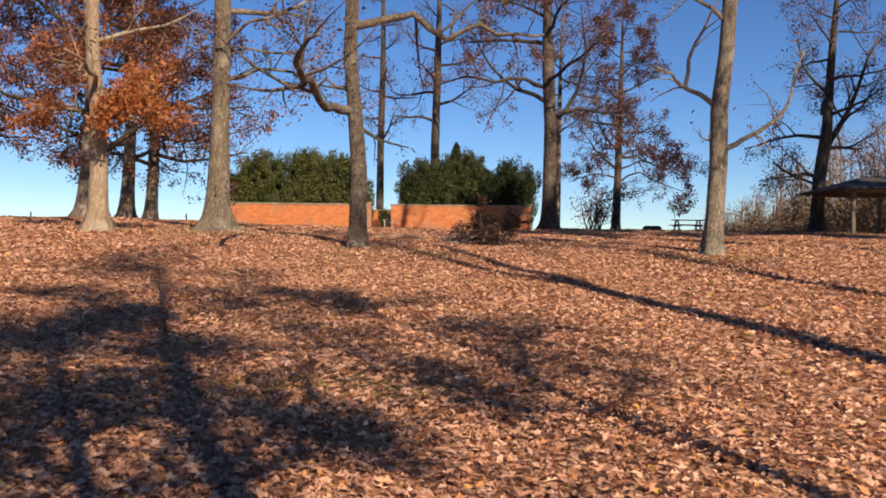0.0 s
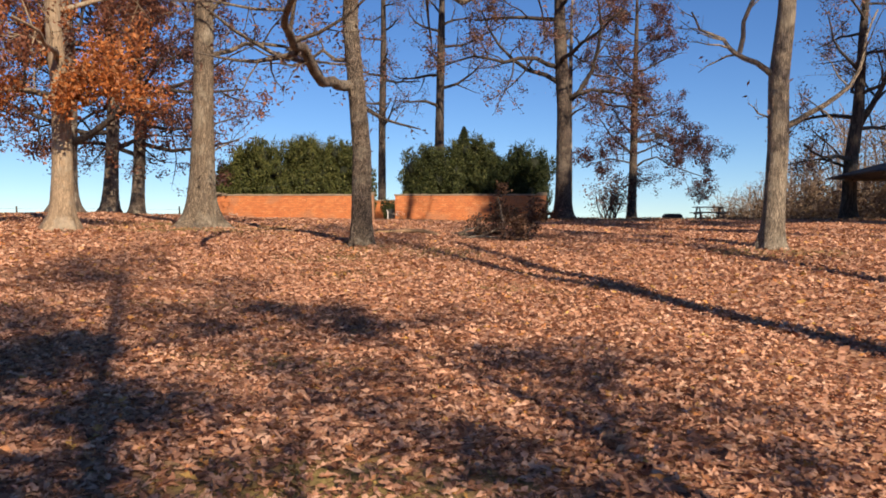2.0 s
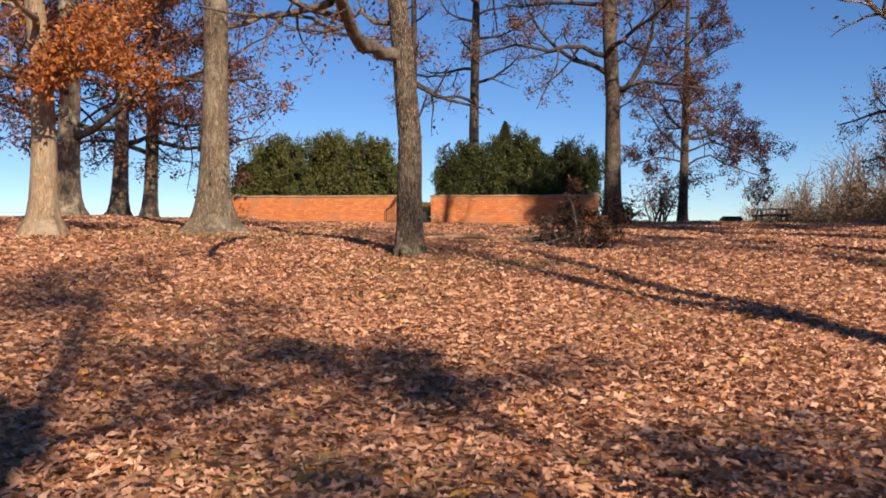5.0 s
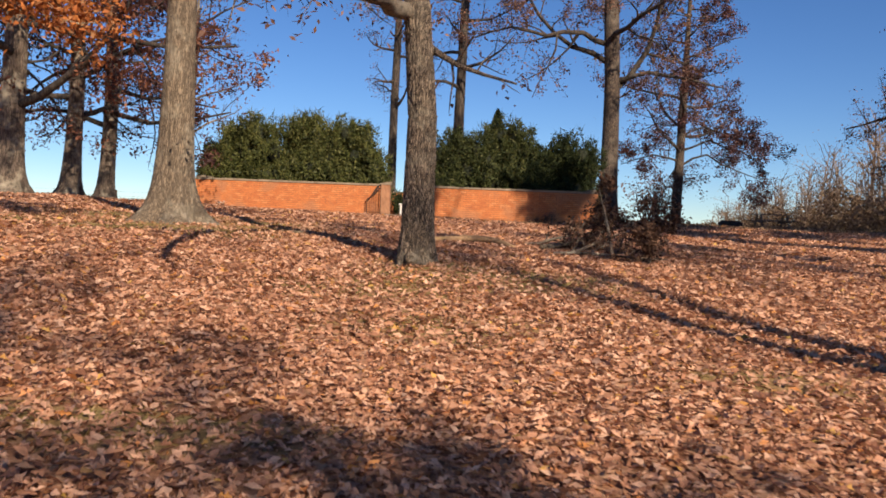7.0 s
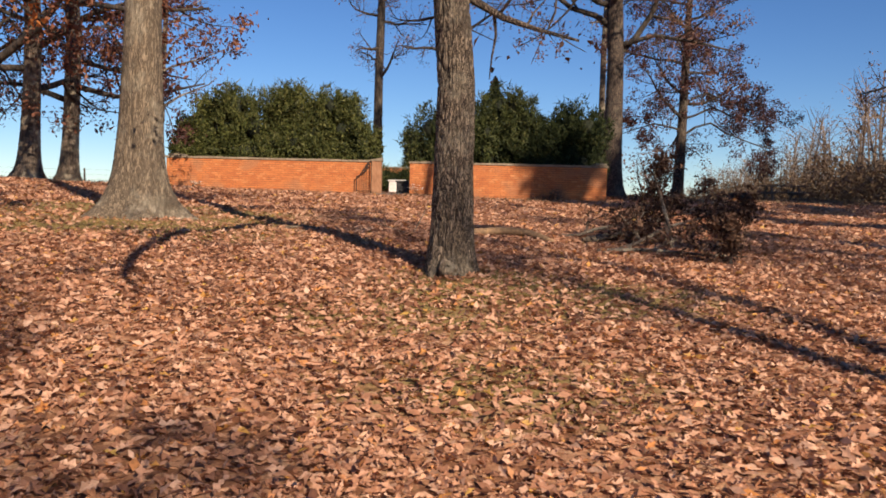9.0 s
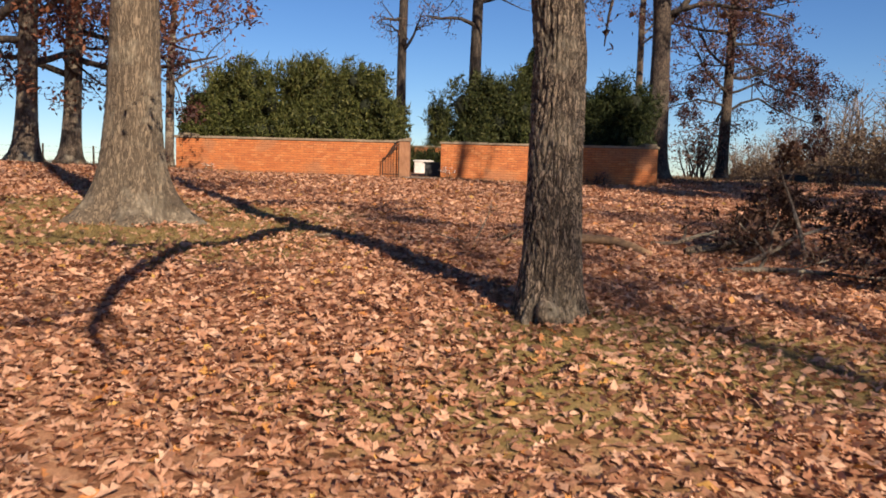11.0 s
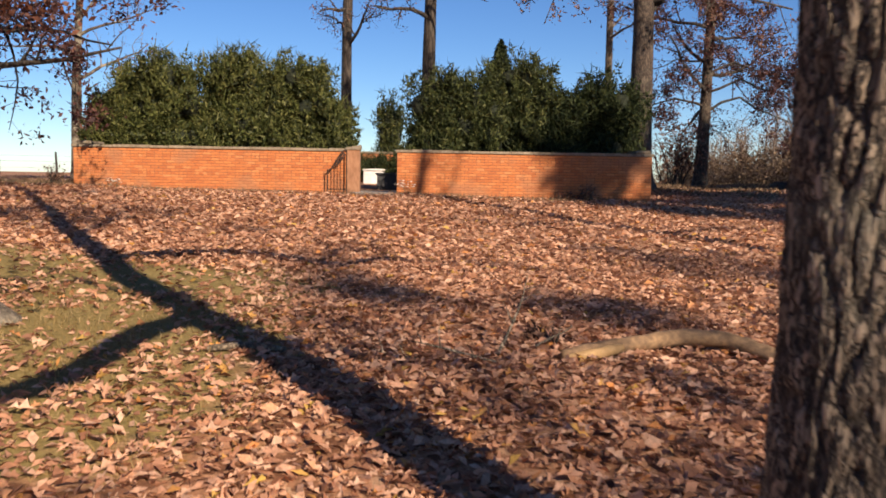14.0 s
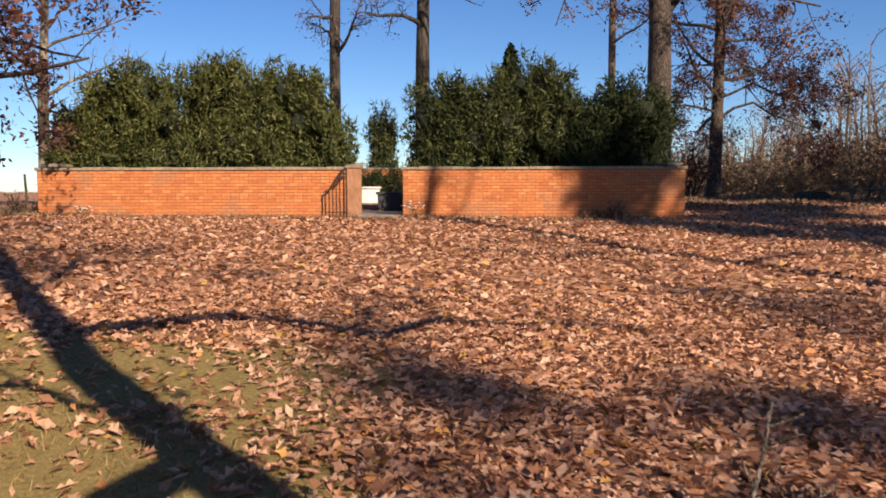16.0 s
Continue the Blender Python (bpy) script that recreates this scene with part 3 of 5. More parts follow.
# pale bare oak to the east
tree("oak_tree", 8.25, 20.75, [(0, 0, 0, 0.27), (0.05, 0, 1.0, 0.235), (0.12, 0, 2.3, 0.225), (0.12, 0, 3.8, 0.22), (0.28, 0, 5.2, 0.2), (0.36, 0, 6.7, 0.19), (0.8, 0, 10, 0.18), (1.7, 0.2, 14.2, 0.15), (2.0, 0.3, 17, 0.1), (2.1, 0.3, 20, 0.04)],
     [(0.075, 2, 5, (0.02, 0, 3.85), (-0.4, -0.1, 4.15), (-0.9, -0.2, 4.35), (-1.15, -0.2, 4.65), (-1.7, -0.3, 4.85), (-1.88, -0.3, 5.25)),
      (0.06, 1, 4, (-0.8, -0.2, 4.35), (-0.75, -0.3, 5.0), (-0.4, -0.4, 5.75), (-0.1, -0.4, 6.4), (0.0, -0.5, 7.2)),
      (0.075, 2, 4, (0.3, 0, 2.75), (0.75, 0.1, 3.0), (1.5, 0.2, 3.45), (1.95, 0.2, 4.0), (2.1, 0.2, 4.75), (2.4, 0.3, 5.4)),
      (0.06, 2, 5, (0.2, 0, 6.1), (-0.6, -0.2, 6.6), (-1.6, -0.4, 6.8), (-2.4, -0.4, 7.3)),
      (0.08, 2, 4, (1.55, 0.1, 13.2), (2.1, 0.2, 14.4), (2.7, 0.3, 15.4), (3.0, 0.4, 17)),
      (0.03, 1, 4, (0.05, 0, 2.9), (-0.3, 0.1, 3.05), (-0.5, 0.2, 3.3))],
     "pale bare oak with long crooked limbs", M_BARK_ASH, M_LEAF_BROWN, 900, 0.12, 41, (7.2, 10, 4.5, 0.45), 1.5, 64, 0.03, 150, clump=0.3)

# trees behind the walled plot
tree("slender_tree", -5.45, 58.5, [(0, 0, 0, 0.27), (0, 0, 6, 0.24), (0.1, 0, 12, 0.2), (0, 0, 22, 0.04)], [], "slender dark tree with short sparse branches behind the plot", M_BARK_DARK, M_LEAF_BROWN, 3000, 0.13, 51, (6.0, 20, 3.2, 0.1), 1.3, 12, spread=0.15, clump=0.35)
tree("slender_tree", -1.6, 58.5, [(0, 0, 0, 0.34), (0, 0, 6, 0.30), (0.1, 0, 12, 0.25), (0.3, 0, 22, 0.04)], [], "straight dark trunk with bare drooping branches behind the plot", M_BARK_DARK, M_LEAF_BROWN, 3000, 0.13, 52, (7.0, 16, 4.6, 0.2), 1.3, 12, spread=0.15, clump=0.35)
tree("oak_tree", 5.75, 47.8, [(0, 0, 0, 0.47), (0, 0, 2, 0.40), (0.0, 0, 6, 0.36), (-0.2, 0, 10, 0.33), (-0.3, 0, 14, 0.22), (0, 0, 22, 0.05)],
     [(0.14, 2, 7, (-0.2, 0, 8.2), (-1.5, -0.5, 8.6), (-3.2, -1, 8.3), (-4.8, -1.2, 8.6), (-6.5, -1.4, 8.0)), (0.12, 2, 7, (0, 0, 6.5), (1.5, -0.5, 6.9), (3.2, -0.8, 6.6), (4.8, -1, 6.2))],
     "tall oak with dappled bark and thinning brown leaves", M_BARK_MID, M_LEAF_BROWN, 27000, 0.14, 53, (6.0, 17, 6.5, 0.3), 1.6, 20, spread=0.16, clump=0.55, limb_mat=M_BARK_DARK)
tree("pin_oak_tree", 10.7, 56.2, [(0, 0, 0, 0.30), (0.1, 0, 3, 0.26), (0.2, 0, 8, 0.2), (0.3, 0, 13, 0.1), (0.3, 0, 16.5, 0.03)],
     [(0.07, 2, 8, (0.1, 0, 3.3), (1.5, -0.4, 4.0), (3.0, -0.6, 3.2), (4.6, -0.6, 2.7)), (0.07, 2, 8, (0.1, 0, 3.6), (-1.4, -0.3, 3.9), (-3.2, -0.5, 3.3)), (0.07, 2, 8, (0.1, 0, 4.2), (1.8, 0.4, 4.9), (3.6, 0.4, 4.3), (4.9, 0.4, 3.5)), (0.06, 2, 8, (0.15, 0, 5.0), (1.4, 0.2, 5.6), (2.8, 0.3, 5.2), (3.8, 0.3, 4.6)), (0.05, 1, 6, (0.1, 0, 5.6), (-1.2, 0.2, 5.7), (-2.4, 0.3, 5.2))],
     "pin oak with level tiers of dark red leaves", M_BARK_MID, M_LEAF_WINE, 26000, 0.14, 54, (3.2, 23, 4.4, 0.05), 1.4, 14, spread=0.13, clump=0.75, limb_mat=M_BARK_DARK, low_leaf=M_LEAF_WINE, low_leaves=12000)
tree("slender_tree", 7.1, 59.5, [(0, 0, 0, 0.2), (0, 0, 8, 0.17), (0.2, 0, 18, 0.03)], [], "thin pale tree with bare arching twigs", M_BARK_GREY, M_LEAF_BROWN, 900, 0.18, 55, (6.0, 10, 3.4, 0.5), 1.2, 10, spread=0.4)
tree("slender_tree", -14.9, 50.5, [(0, 0, 0, 0.21), (0.05, 0, 4, 0.17), (0.3, 0, 8, 0.11), (0.3, 0, 12, 0.03)], [], "slim pale tree with bare upright branches", M_BARK_GREY, M_LEAF_RUST, 500, 0.13, 56, (2.6, 13, 3.6, 0.7), 1.3, 10, spread=0.4)
tree("oak_tree", 21.2, 49.0, [(0, 0, 0, 0.42), (0.1, 0, 3, 0.36), (0.5, 0, 6, 0.3), (0.7, 0, 10, 0.22), (1.2, 0, 17, 0.05)],
     [(0.22, 2, 7, (0.3, 0, 4.6), (1.2, 0, 6.2), (2.2, 0, 8.4), (3.4, 0, 11.5)), (0.09, 2, 7, (0.1, 0, 2.8), (-1.6, -0.4, 3.3), (-3.4, -0.6, 3.0))],
     "dark forked oak beside the shelter with scattered leaves", M_BARK_DARK, M_LEAF_BROWN, 12000, 0.14, 57, (3.2, 16, 5.2, 0.3), 1.5, 16, spread=0.18, clump=0.4)

# trees behind the start of the walk, whose shade falls across the slope
tree("oak_tree", 12.6, -1.4, [(0, 0, 0, 0.34), (0.05, 0.4, 6.0, 0.27), (0.5, 0.9, 9.5, 0.24), (0.6, 1.15, 11.9, 0.2), (0.55, 1.4, 14, 0.15), (0.4, 1.5, 20, 0.03)],
     [(0.2, 1, 4, (0.5, 1.1, 11.2), (-0.25, 1.2, 13.6), (-0.45, 1.05, 14.8), (-0.45, 1.2, 16.4))],
     "tall bare-stemmed oak on the lower slope", M_BARK_PALE, M_LEAF_RUST, 4600, 0.15, 62, (14.6, 9, 3.2, 0.5), 1.6, 20, spread=0.24, clump=0.45, group="oaks on the lower slope")
tree("oak_tree", 5.5, -5.7, [(0, 0, 0, 0.2), (0.3, 0, 4, 0.15), (1.0, 0.05, 8.5, 0.11), (1.4, 0.05, 10.5, 0.095), (2.0, 0.3, 13.4, 0.07), (2.5, 0.5, 16, 0.04), (2.6, 0.6, 17, 0.02)],
     [(0.09, 2, 6, (0.9, 0, 7.6), (0.2, -0.5, 8.3), (-1.0, -0.8, 8.6), (-2.6, -1.0, 8.9)),
      (0.08, 2, 6, (1.2, 0, 9.4), (0.4, -0.6, 10.3), (-0.6, -0.9, 11.2)),
      (0.08, 2, 6, (1.5, 0, 11.0), (0.7, 0.1, 12.0), (-0.2, 0.1, 12.8)),
      (0.08, 2, 6, (1.6, 0.1, 11.3), (3.0, 0.9, 11.9), (4.2, 1.6, 12.4)),
      (0.07, 2, 6, (0.7, 0, 6.4), (1.6, -0.4, 7.2), (2.4, -0.4, 7.6))],
     "leaning oak holding tufts of rust leaves on the lower slope", M_BARK_PALE, M_LEAF_RUST, 9500, 0.16, 61, (4.6, 20, 4.3, 0.2), 1.6, 20, spread=0.2, group="oaks on the lower slope", clump=0.42)
tree("oak_tree", 4.6, -4.8, [(0, 0, 0, 0.13), (0.1, 0, 4, 0.1), (0.2, 0, 7, 0.07), (0.1, 0.2, 10.5, 0.02)], [],
     "small oak holding rust leaves on the lower slope", M_BARK_PALE, M_LEAF_RUST, 14500, 0.16, 63, (3.6, 18, 4.0, 0.18), 1.6, 20, spread=0.2, group="oaks on the lower slope", clump=0.4)
tree("oak_tree", 8.0, -2.6, [(0, 0, 0, 0.13), (0.1, 0, 4, 0.09), (0.3, 0, 6.2, 0.075), (0.9, -0.1, 8.2, 0.065), (0.7, -0.1, 10.8, 0.04), (0.7, 0, 11.6, 0.02)],
     [(0.07, 2, 6, (0.3, 0, 5.8), (-0.2, -1.0, 6.8), (0.1, -1.6, 7.3), (1.1, -1.5, 7.5)),
      (0.06, 2, 6, (0.6, 0, 7.2), (1.4, 0.3, 8.2), (2.2, 0.6, 8.8))],
     "slim oak with thin rust leaf tufts on the lower slope", M_BARK_PALE, M_LEAF_RUST, 4200, 0.16, 65, (5.6, 10, 2.8, 0.25), 1.6, 20, spread=0.2, group="oaks on the lower slope", clump=0.42)
tree("oak_tree", 13.2, 9.0, [(0, 0, 0, 0.22), (0, 0, 5, 0.18), (0.1, 0, 9, 0.12), (0, 0, 14.5, 0.03)], [], "thinly leaved oak east of the path", M_BARK_PALE, M_LEAF_RUST, 6500, 0.17, 66, (8.6, 12, 4.0, 0.25), 1.6, 20, spread=0.24, group="oaks on the lower slope", clump=0.4)
tall = tree("oak_tree", 16.8, 19.0, [(0, 0, 0, 0.3), (0, 0, 6, 0.24), (0.1, 0, 12, 0.17), (0, 0, 19.5, 0.04)], [], "tall leafy oak east of the path", M_BARK_PALE, M_LEAF_RUST, 15000, 0.3, 64, (9.5, 14, 3.8, 0.3), 1.6, 20, spread=0.3, group="oaks on the lower slope")
for rx, ry, rr in ((20.0, 24.0, 130), (25.5, 28.0, 60), (30.0, 24.0, 200), (24.5, 32.5, 20), (30.0, 35.5, 280)):
    copy_thing(tall, pose(rx, ry, gz(rx, ry), 0, 0, rr))


# ---- far woods, scrub and backdrop ----
def far_woods():
    """A belt of bare woods beyond the field to the east: stems, fine twigs and low scrub."""
    rng = np.random.default_rng(5)
    stems, tw = Buf(), []
    for i in range(230):
        f = rng.random()
        x = 54 - 8 * f + rng.exponential(11) - 3
        y = 200 - 125 * f + rng.uniform(-6, 10)
        h = (9.5 + 5.0 * min(f * 1.4, 1)) * rng.uniform(0.65, 1.15)
        z = gz(x, y) - 0.2
        pts = wander((x, y, z), (0, 0, 1), h, 6, rng, 0.06, 0.1)
        stems.tube(pts, [0.22 * (1 - 0.8 * k / 6) for k in range(7)], 5)
        for q in range(16):
            p, d = at_along(pts, rng.uniform(0.25, 1))
            a = rng.uniform(0, 6.28)
            b = wander(p, (math.cos(a), math.sin(a), rng.uniform(0.4, 1.4)), h * rng.uniform(0.14, 0.32), 3, rng, 0.2, 0.06)
            stems.tube(b, [0.07, 0.05, 0.035, 0.015], 3, False)
            tw += [at_along(b, rng.uniform(0.2, 1))[0] for _ in range(5)]
    root = thing("far_woods", 0, 0, 0, "belt of bare grey-brown woods beyond the field", "woods", kind="stuff")
    part("stems", stems, M_WOODS, root, kind="stuff")
    t = np.array([tuple(p) for p in tw])
    pos = t[rng.integers(0, len(t), 40000)] + rng.normal(0, 0.55, (40000, 3))
    part("twigs", leaf_mesh("twigs", pos, rng.uniform(0.16, 0.42, 40000), M_WOODS, rng=rng), None, root, kind="stuff")
    n = 84000
    f = rng.random(n)
    x = 50 - 9 * f + rng.exponential(8, n) - 2
    y = 200 - 130 * f + rng.normal(0, 5, n)
    bump = 1.6 + 1.3 * np.sin(x * 0.31) * np.sin(y * 0.23) + 0.7 * np.sin(x * 0.9 + 1)
    z = height(x, y) + rng.random(n) ** 1.15 * np.clip(3.2 + bump * 1.6, 2.8, 9.0)
    part("scrub", leaf_mesh("scrub", np.stack([x, y, z], -1), rng.uniform(0.25, 0.65, n), M_SCRUB, rng=rng), None, root, kind="stuff")


far_woods()


def scrub_bush(x, y, rx, ry, h, label, mat, count, size, seed, stems=9, name="scrub_bush"):
    """A twiggy bush: bare stems and an uneven cloud of small leaves."""
    rng = np.random.default_rng(seed)
    root = thing(name, x, y, gz(x, y), label, "bush")
    b, tips = Buf(), []
    for q in range(stems):
        a = rng.uniform(0, 6.28)
        pts = wander((rng.normal(0, rx * 0.25), rng.normal(0, ry * 0.25), -0.05), (math.cos(a) * 0.6 * rx / h, math.sin(a) * 0.6 * ry / h, 1), h * rng.uniform(0.7, 1.1), 5, rng, 0.18, 0.05)
        branch_out(b, pts, 0.02 + 0.012 * h, rng, 1, tips, 6, 0.42, 0.2, 4)
    part("twig_tangle", b, M_BARK_DARK, root, kind="stuff")
    t = np.array([tuple(p) for p in tips])
    pos = t[rng.integers(0, len(t), count)] + rng.normal(0, 0.11 * h, (count, 3))
    pos[:, 2] = np.maximum(pos[:, 2], 0.03)
    part("foliage", leaf_mesh("foliage", pos, size * rng.uniform(0.6, 1.3, count), mat, rng=rng), None, root, kind="stuff")
    return root


def undergrowth():
    """Low dry weeds and grass on the rough ground east of the plot."""
    rng = np.random.default_rng(75)
    n = 52000
    x, y = rng.uniform(5.2, 42, n), 43.5 + 26 * rng.random(n)
    tuft = np.sin(x * 1.7 + np.sin(y * 0.9) * 2) * np.sin(y * 1.3 + x * 0.4)
    ok = tuft + rng.normal(0, 0.5, n) > -0.25
    x, y, tuft = x[ok], y[ok], tuft[ok]
    size = rng.uniform(0.08, 0.2, len(x)) + 0.14 * np.clip(tuft, 0, 1) * np.clip((y - 44) / 10, 0, 1)
    root = thing("undergrowth", 0, 0, 0, "low dry brown weeds on rough ground", "weeds", kind="stuff")
    part("blades", leaf_mesh("blades", np.stack([x, y, height(x, y) - 0.01], -1), size, M_SCRUB, "blade", rng=rng), None, root, kind="stuff")
    part("dead_leaves", leaf_mesh("dead_leaves", np.stack([x, y, height(x, y) + size * rng.random(len(x)) * 0.6], -1), 0.13 * rng.uniform(0.6, 1.3, len(x)), M_SCRUB, flat=0.5, rng=rng), None, root, kind="stuff")


undergrowth()


def wall_foot_grass():
    """Dry tan grass along the foot of the wall and past its western end."""
    rng = np.random.default_rng(76)
    n = 15000
    x, y = rng.uniform(-19, 4.3, n), 41.0 - rng.exponential(0.45, n)
    far = x < -11.5
    y[far] = rng.uniform(39, 47, far.sum())
    size = rng.uniform(0.05, 0.16, n) + 0.16 * far * rng.random(n)
    tagged(new("dry_grass", leaf_mesh("dry_grass", np.stack([x, y, height(x, y) - 0.01], -1), size, M_SCRUB, "blade", rng=rng)), "dry tan grass along the foot of the wall", "grass", kind="stuff")


wall_foot_grass()
scrub_bush(9.2, 55.0, 1.6, 1.2, 2.6, "bare brown bush beside the pin oak", M_LEAF_BROWN, 1500, 0.16, 71, 12)

# ---- the walled plot ----
WALL_Y, WALL_T = 41.2, 0.34
TOP = 3.86


def brick_mesh(lx, ly, lz):
    b = Buf()
    c = 0.006
    b.box(-lx / 2, -ly / 2, -lz / 2, lx / 2, ly / 2, lz / 2, 0)
    me = bpy.data.meshes.new("brick")
    bm = bmesh.new()
    for v in b.v:
        bm.verts.new(v)
    bm.verts.ensure_lookup_table()
    for f in b.f:
        bm.faces.new([bm.verts[i] for i in f])
    bmesh.ops.bevel(bm, geom=[e for e in bm.edges if e.calc_length() > min(lx, lz) * 0.9 and all(v.co.y < 0 for v in e.verts)], offset=c, segments=1, affect="EDGES")
    bm.to_mesh(me)
    bm.free()
    me.materials.append(M_BRICK)
    return me


STRETCHER, HEADER = brick_mesh(0.208, 0.05, 0.066), brick_mesh(0.100, 0.05, 0.066)


def brick_wall(name, x0, x1, base, top, picked_from, label):
    """A front wall along x: mortar core, bricks proud of it, coping stones on top."""
    rng = np.random.default_rng(len(name))
    core = Buf()
    core.box(x0, WALL_Y, base, x1, WALL_Y + WALL_T, top)
    root = tagged(new(name, core.mesh(name, M_MORTAR)), label, "wall", kind="structure")
    rest_v, rest_f = [], []
    cells = []
    row = 0
    z = base + 0.04
    while z < top - 0.02:
        header = row % 6 == 5
        step = 0.109 if header else 0.218
        x = x0 - (0.109 if row % 2 and not header else 0)
        while x < x1 - 0.02:
            a, e = max(x, x0), min(x + step, x1)
            if e - a > 0.05:
                cells.append(((a + e) / 2, z, e - a - 0.010, header))
            x += step
        z += 0.0775
        row += 1
    seen = sorted((c for c in cells if c[1] > 2.62), key=lambda c: abs(c[0] - picked_from))
    chosen = set(c[:2] for c in seen[:300])
    for cx, cz, w, header in cells:
        src = HEADER if header else STRETCHER
        full = 0.100 if header else 0.208
        off = rng.normal(0, 0.0022)
        m = Matrix.Translation((cx, WALL_Y + 0.018 + off, cz)) @ Matrix.Rotation(rng.normal(0, 0.006), 4, "Y") @ Matrix.Diagonal((w / full, 1, 1, 1))
        if (cx, cz) in chosen:
            ob = new("brick", src)
            ob.parent = root
            ob.matrix_basis = m
        else:
            k = len(rest_v)
            rest_v += [tuple(m @ v.co) for v in src.vertices]
            rest_f += [tuple(k + i for i in p.vertices) for p in src.polygons]
    me = bpy.data.meshes.new("brickwork")
    me.from_pydata(rest_v, [], rest_f)
    me.materials.append(M_BRICK)
    part("brickwork", me, None, root, kind="stuff")
    x = x0 - 0.05
    while x < x1 + 0.02:
        w = min(rng.uniform(0.42, 0.62), x1 + 0.05 - x)
        if w > 0.08:
            b = Buf()
            b.box(x + 0.004, WALL_Y - 0.045, top, x + w - 0.004, WALL_Y + WALL_T + 0.045, top + rng.uniform(0.065, 0.085), 0.014)
            part("coping_stone", b, M_COPING, root)
        x += w
    return root


def side_wall(name, x0, y0, x1, y1, base, top, label):
    b = Buf()
    b.box(x0, y0, base, x1, y1, top, 0.0)
    root = tagged(new(name, b.mesh(name, M_MORTAR)), label, "wall", kind="structure")
    face = Buf()
    lx, ly = x1 - x0, y1 - y0
    n_rows = int((top - base) / 0.0775)
    for k in range(n_rows):
        z = base + 0.006 + k * 0.0775
        o = 0.109 * (k % 2)
        if ly > lx:
            y = y0 - o
            while y < y1:
                a, e = max(y, y0), min(y + 0.208, y1)
                if e - a > 0.04:
                    face.box(x0 - 0.008, a, z, x0 + 0.03, e, z + 0.066)
                    face.box(x1 - 0.03, a, z, x1 + 0.008, e, z + 0.066)
                y += 0.218
        else:
            x = x0 - o
            while x < x1:
                a, e = max(x, x0), min(x + 0.208, x1)
                if e - a > 0.04:
                    face.box(a, y0 - 0.008, z, e, y0 + 0.03, z + 0.066)
                x += 0.218
    part("brickwork", face, M_BRICK, root, kind="stuff")
    c = Buf()
    c.box(x0 - 0.045, y0 - 0.045, top, x1 + 0.045, y1 + 0.045, top + 0.075, 0.014)
    part("coping_stone", c, M_COPING, root)


brick_wall("wall_front_west", -11.37, -3.98, 2.3, TOP, -3.98, "weathered orange brick boundary wall with stone coping")
brick_wall("wall_front_east", -2.6, 4.44, 2.3, TOP, -2.6, "weathered orange brick boundary wall with stone coping")
side_wall("wall_side_west", -11.37, WALL_Y + WALL_T + 0.06, -11.05, 54.6, 2.3, TOP + 0.1, "side brick wall of the plot")
side_wall("wall_side_east", 4.12, WALL_Y + WALL_T + 0.06, 4.44, 54.6, 2.3, TOP + 0.1, "side brick wall of the plot")
side_wall("wall_back", -11.37, 54.7, 4.44, 55.0, 2.4, TOP + 0.28, "back brick wall of the plot")


def gate_pier():
    """The brick pier that ends the western wall at the gateway, with a sloped cap."""
    root = thing("gate_pier", -3.80, WALL_Y + 0.15, 2.3, "brown weathered brick gate pier with sloped cap", "pier")
    b = Buf()
    b.box(-0.18, -0.2, 0, 0.18, 0.2, TOP - 2.3 + 0.05, 0.01)
    part("shaft", b, plain("pier_render", (0.30, 0.14, 0.07), (0.42, 0.22, 0.12), 22, 0.95, bump=0.6, dist=0.01, stretch=(1, 1, 0.3)), root)
    c = Buf()
    h = TOP - 2.3 + 0.05
    c.v = [(-0.21, -0.23, h), (0.21, -0.23, h), (0.21, 0.23, h), (-0.21, 0.23, h), (-0.21, -0.23, h + 0.05), (0.21, -0.23, h + 0.13), (0.21, 0.23, h + 0.13), (-0.21, 0.23, h + 0.05)]
    c.f = [(3, 2, 1, 0), (4, 5, 6, 7), (0, 1, 5, 4), (1, 2, 6, 5), (2, 3, 7, 6), (3, 0, 4, 7)]
    part("cap", c, M_COPING, root)


gate_pier()


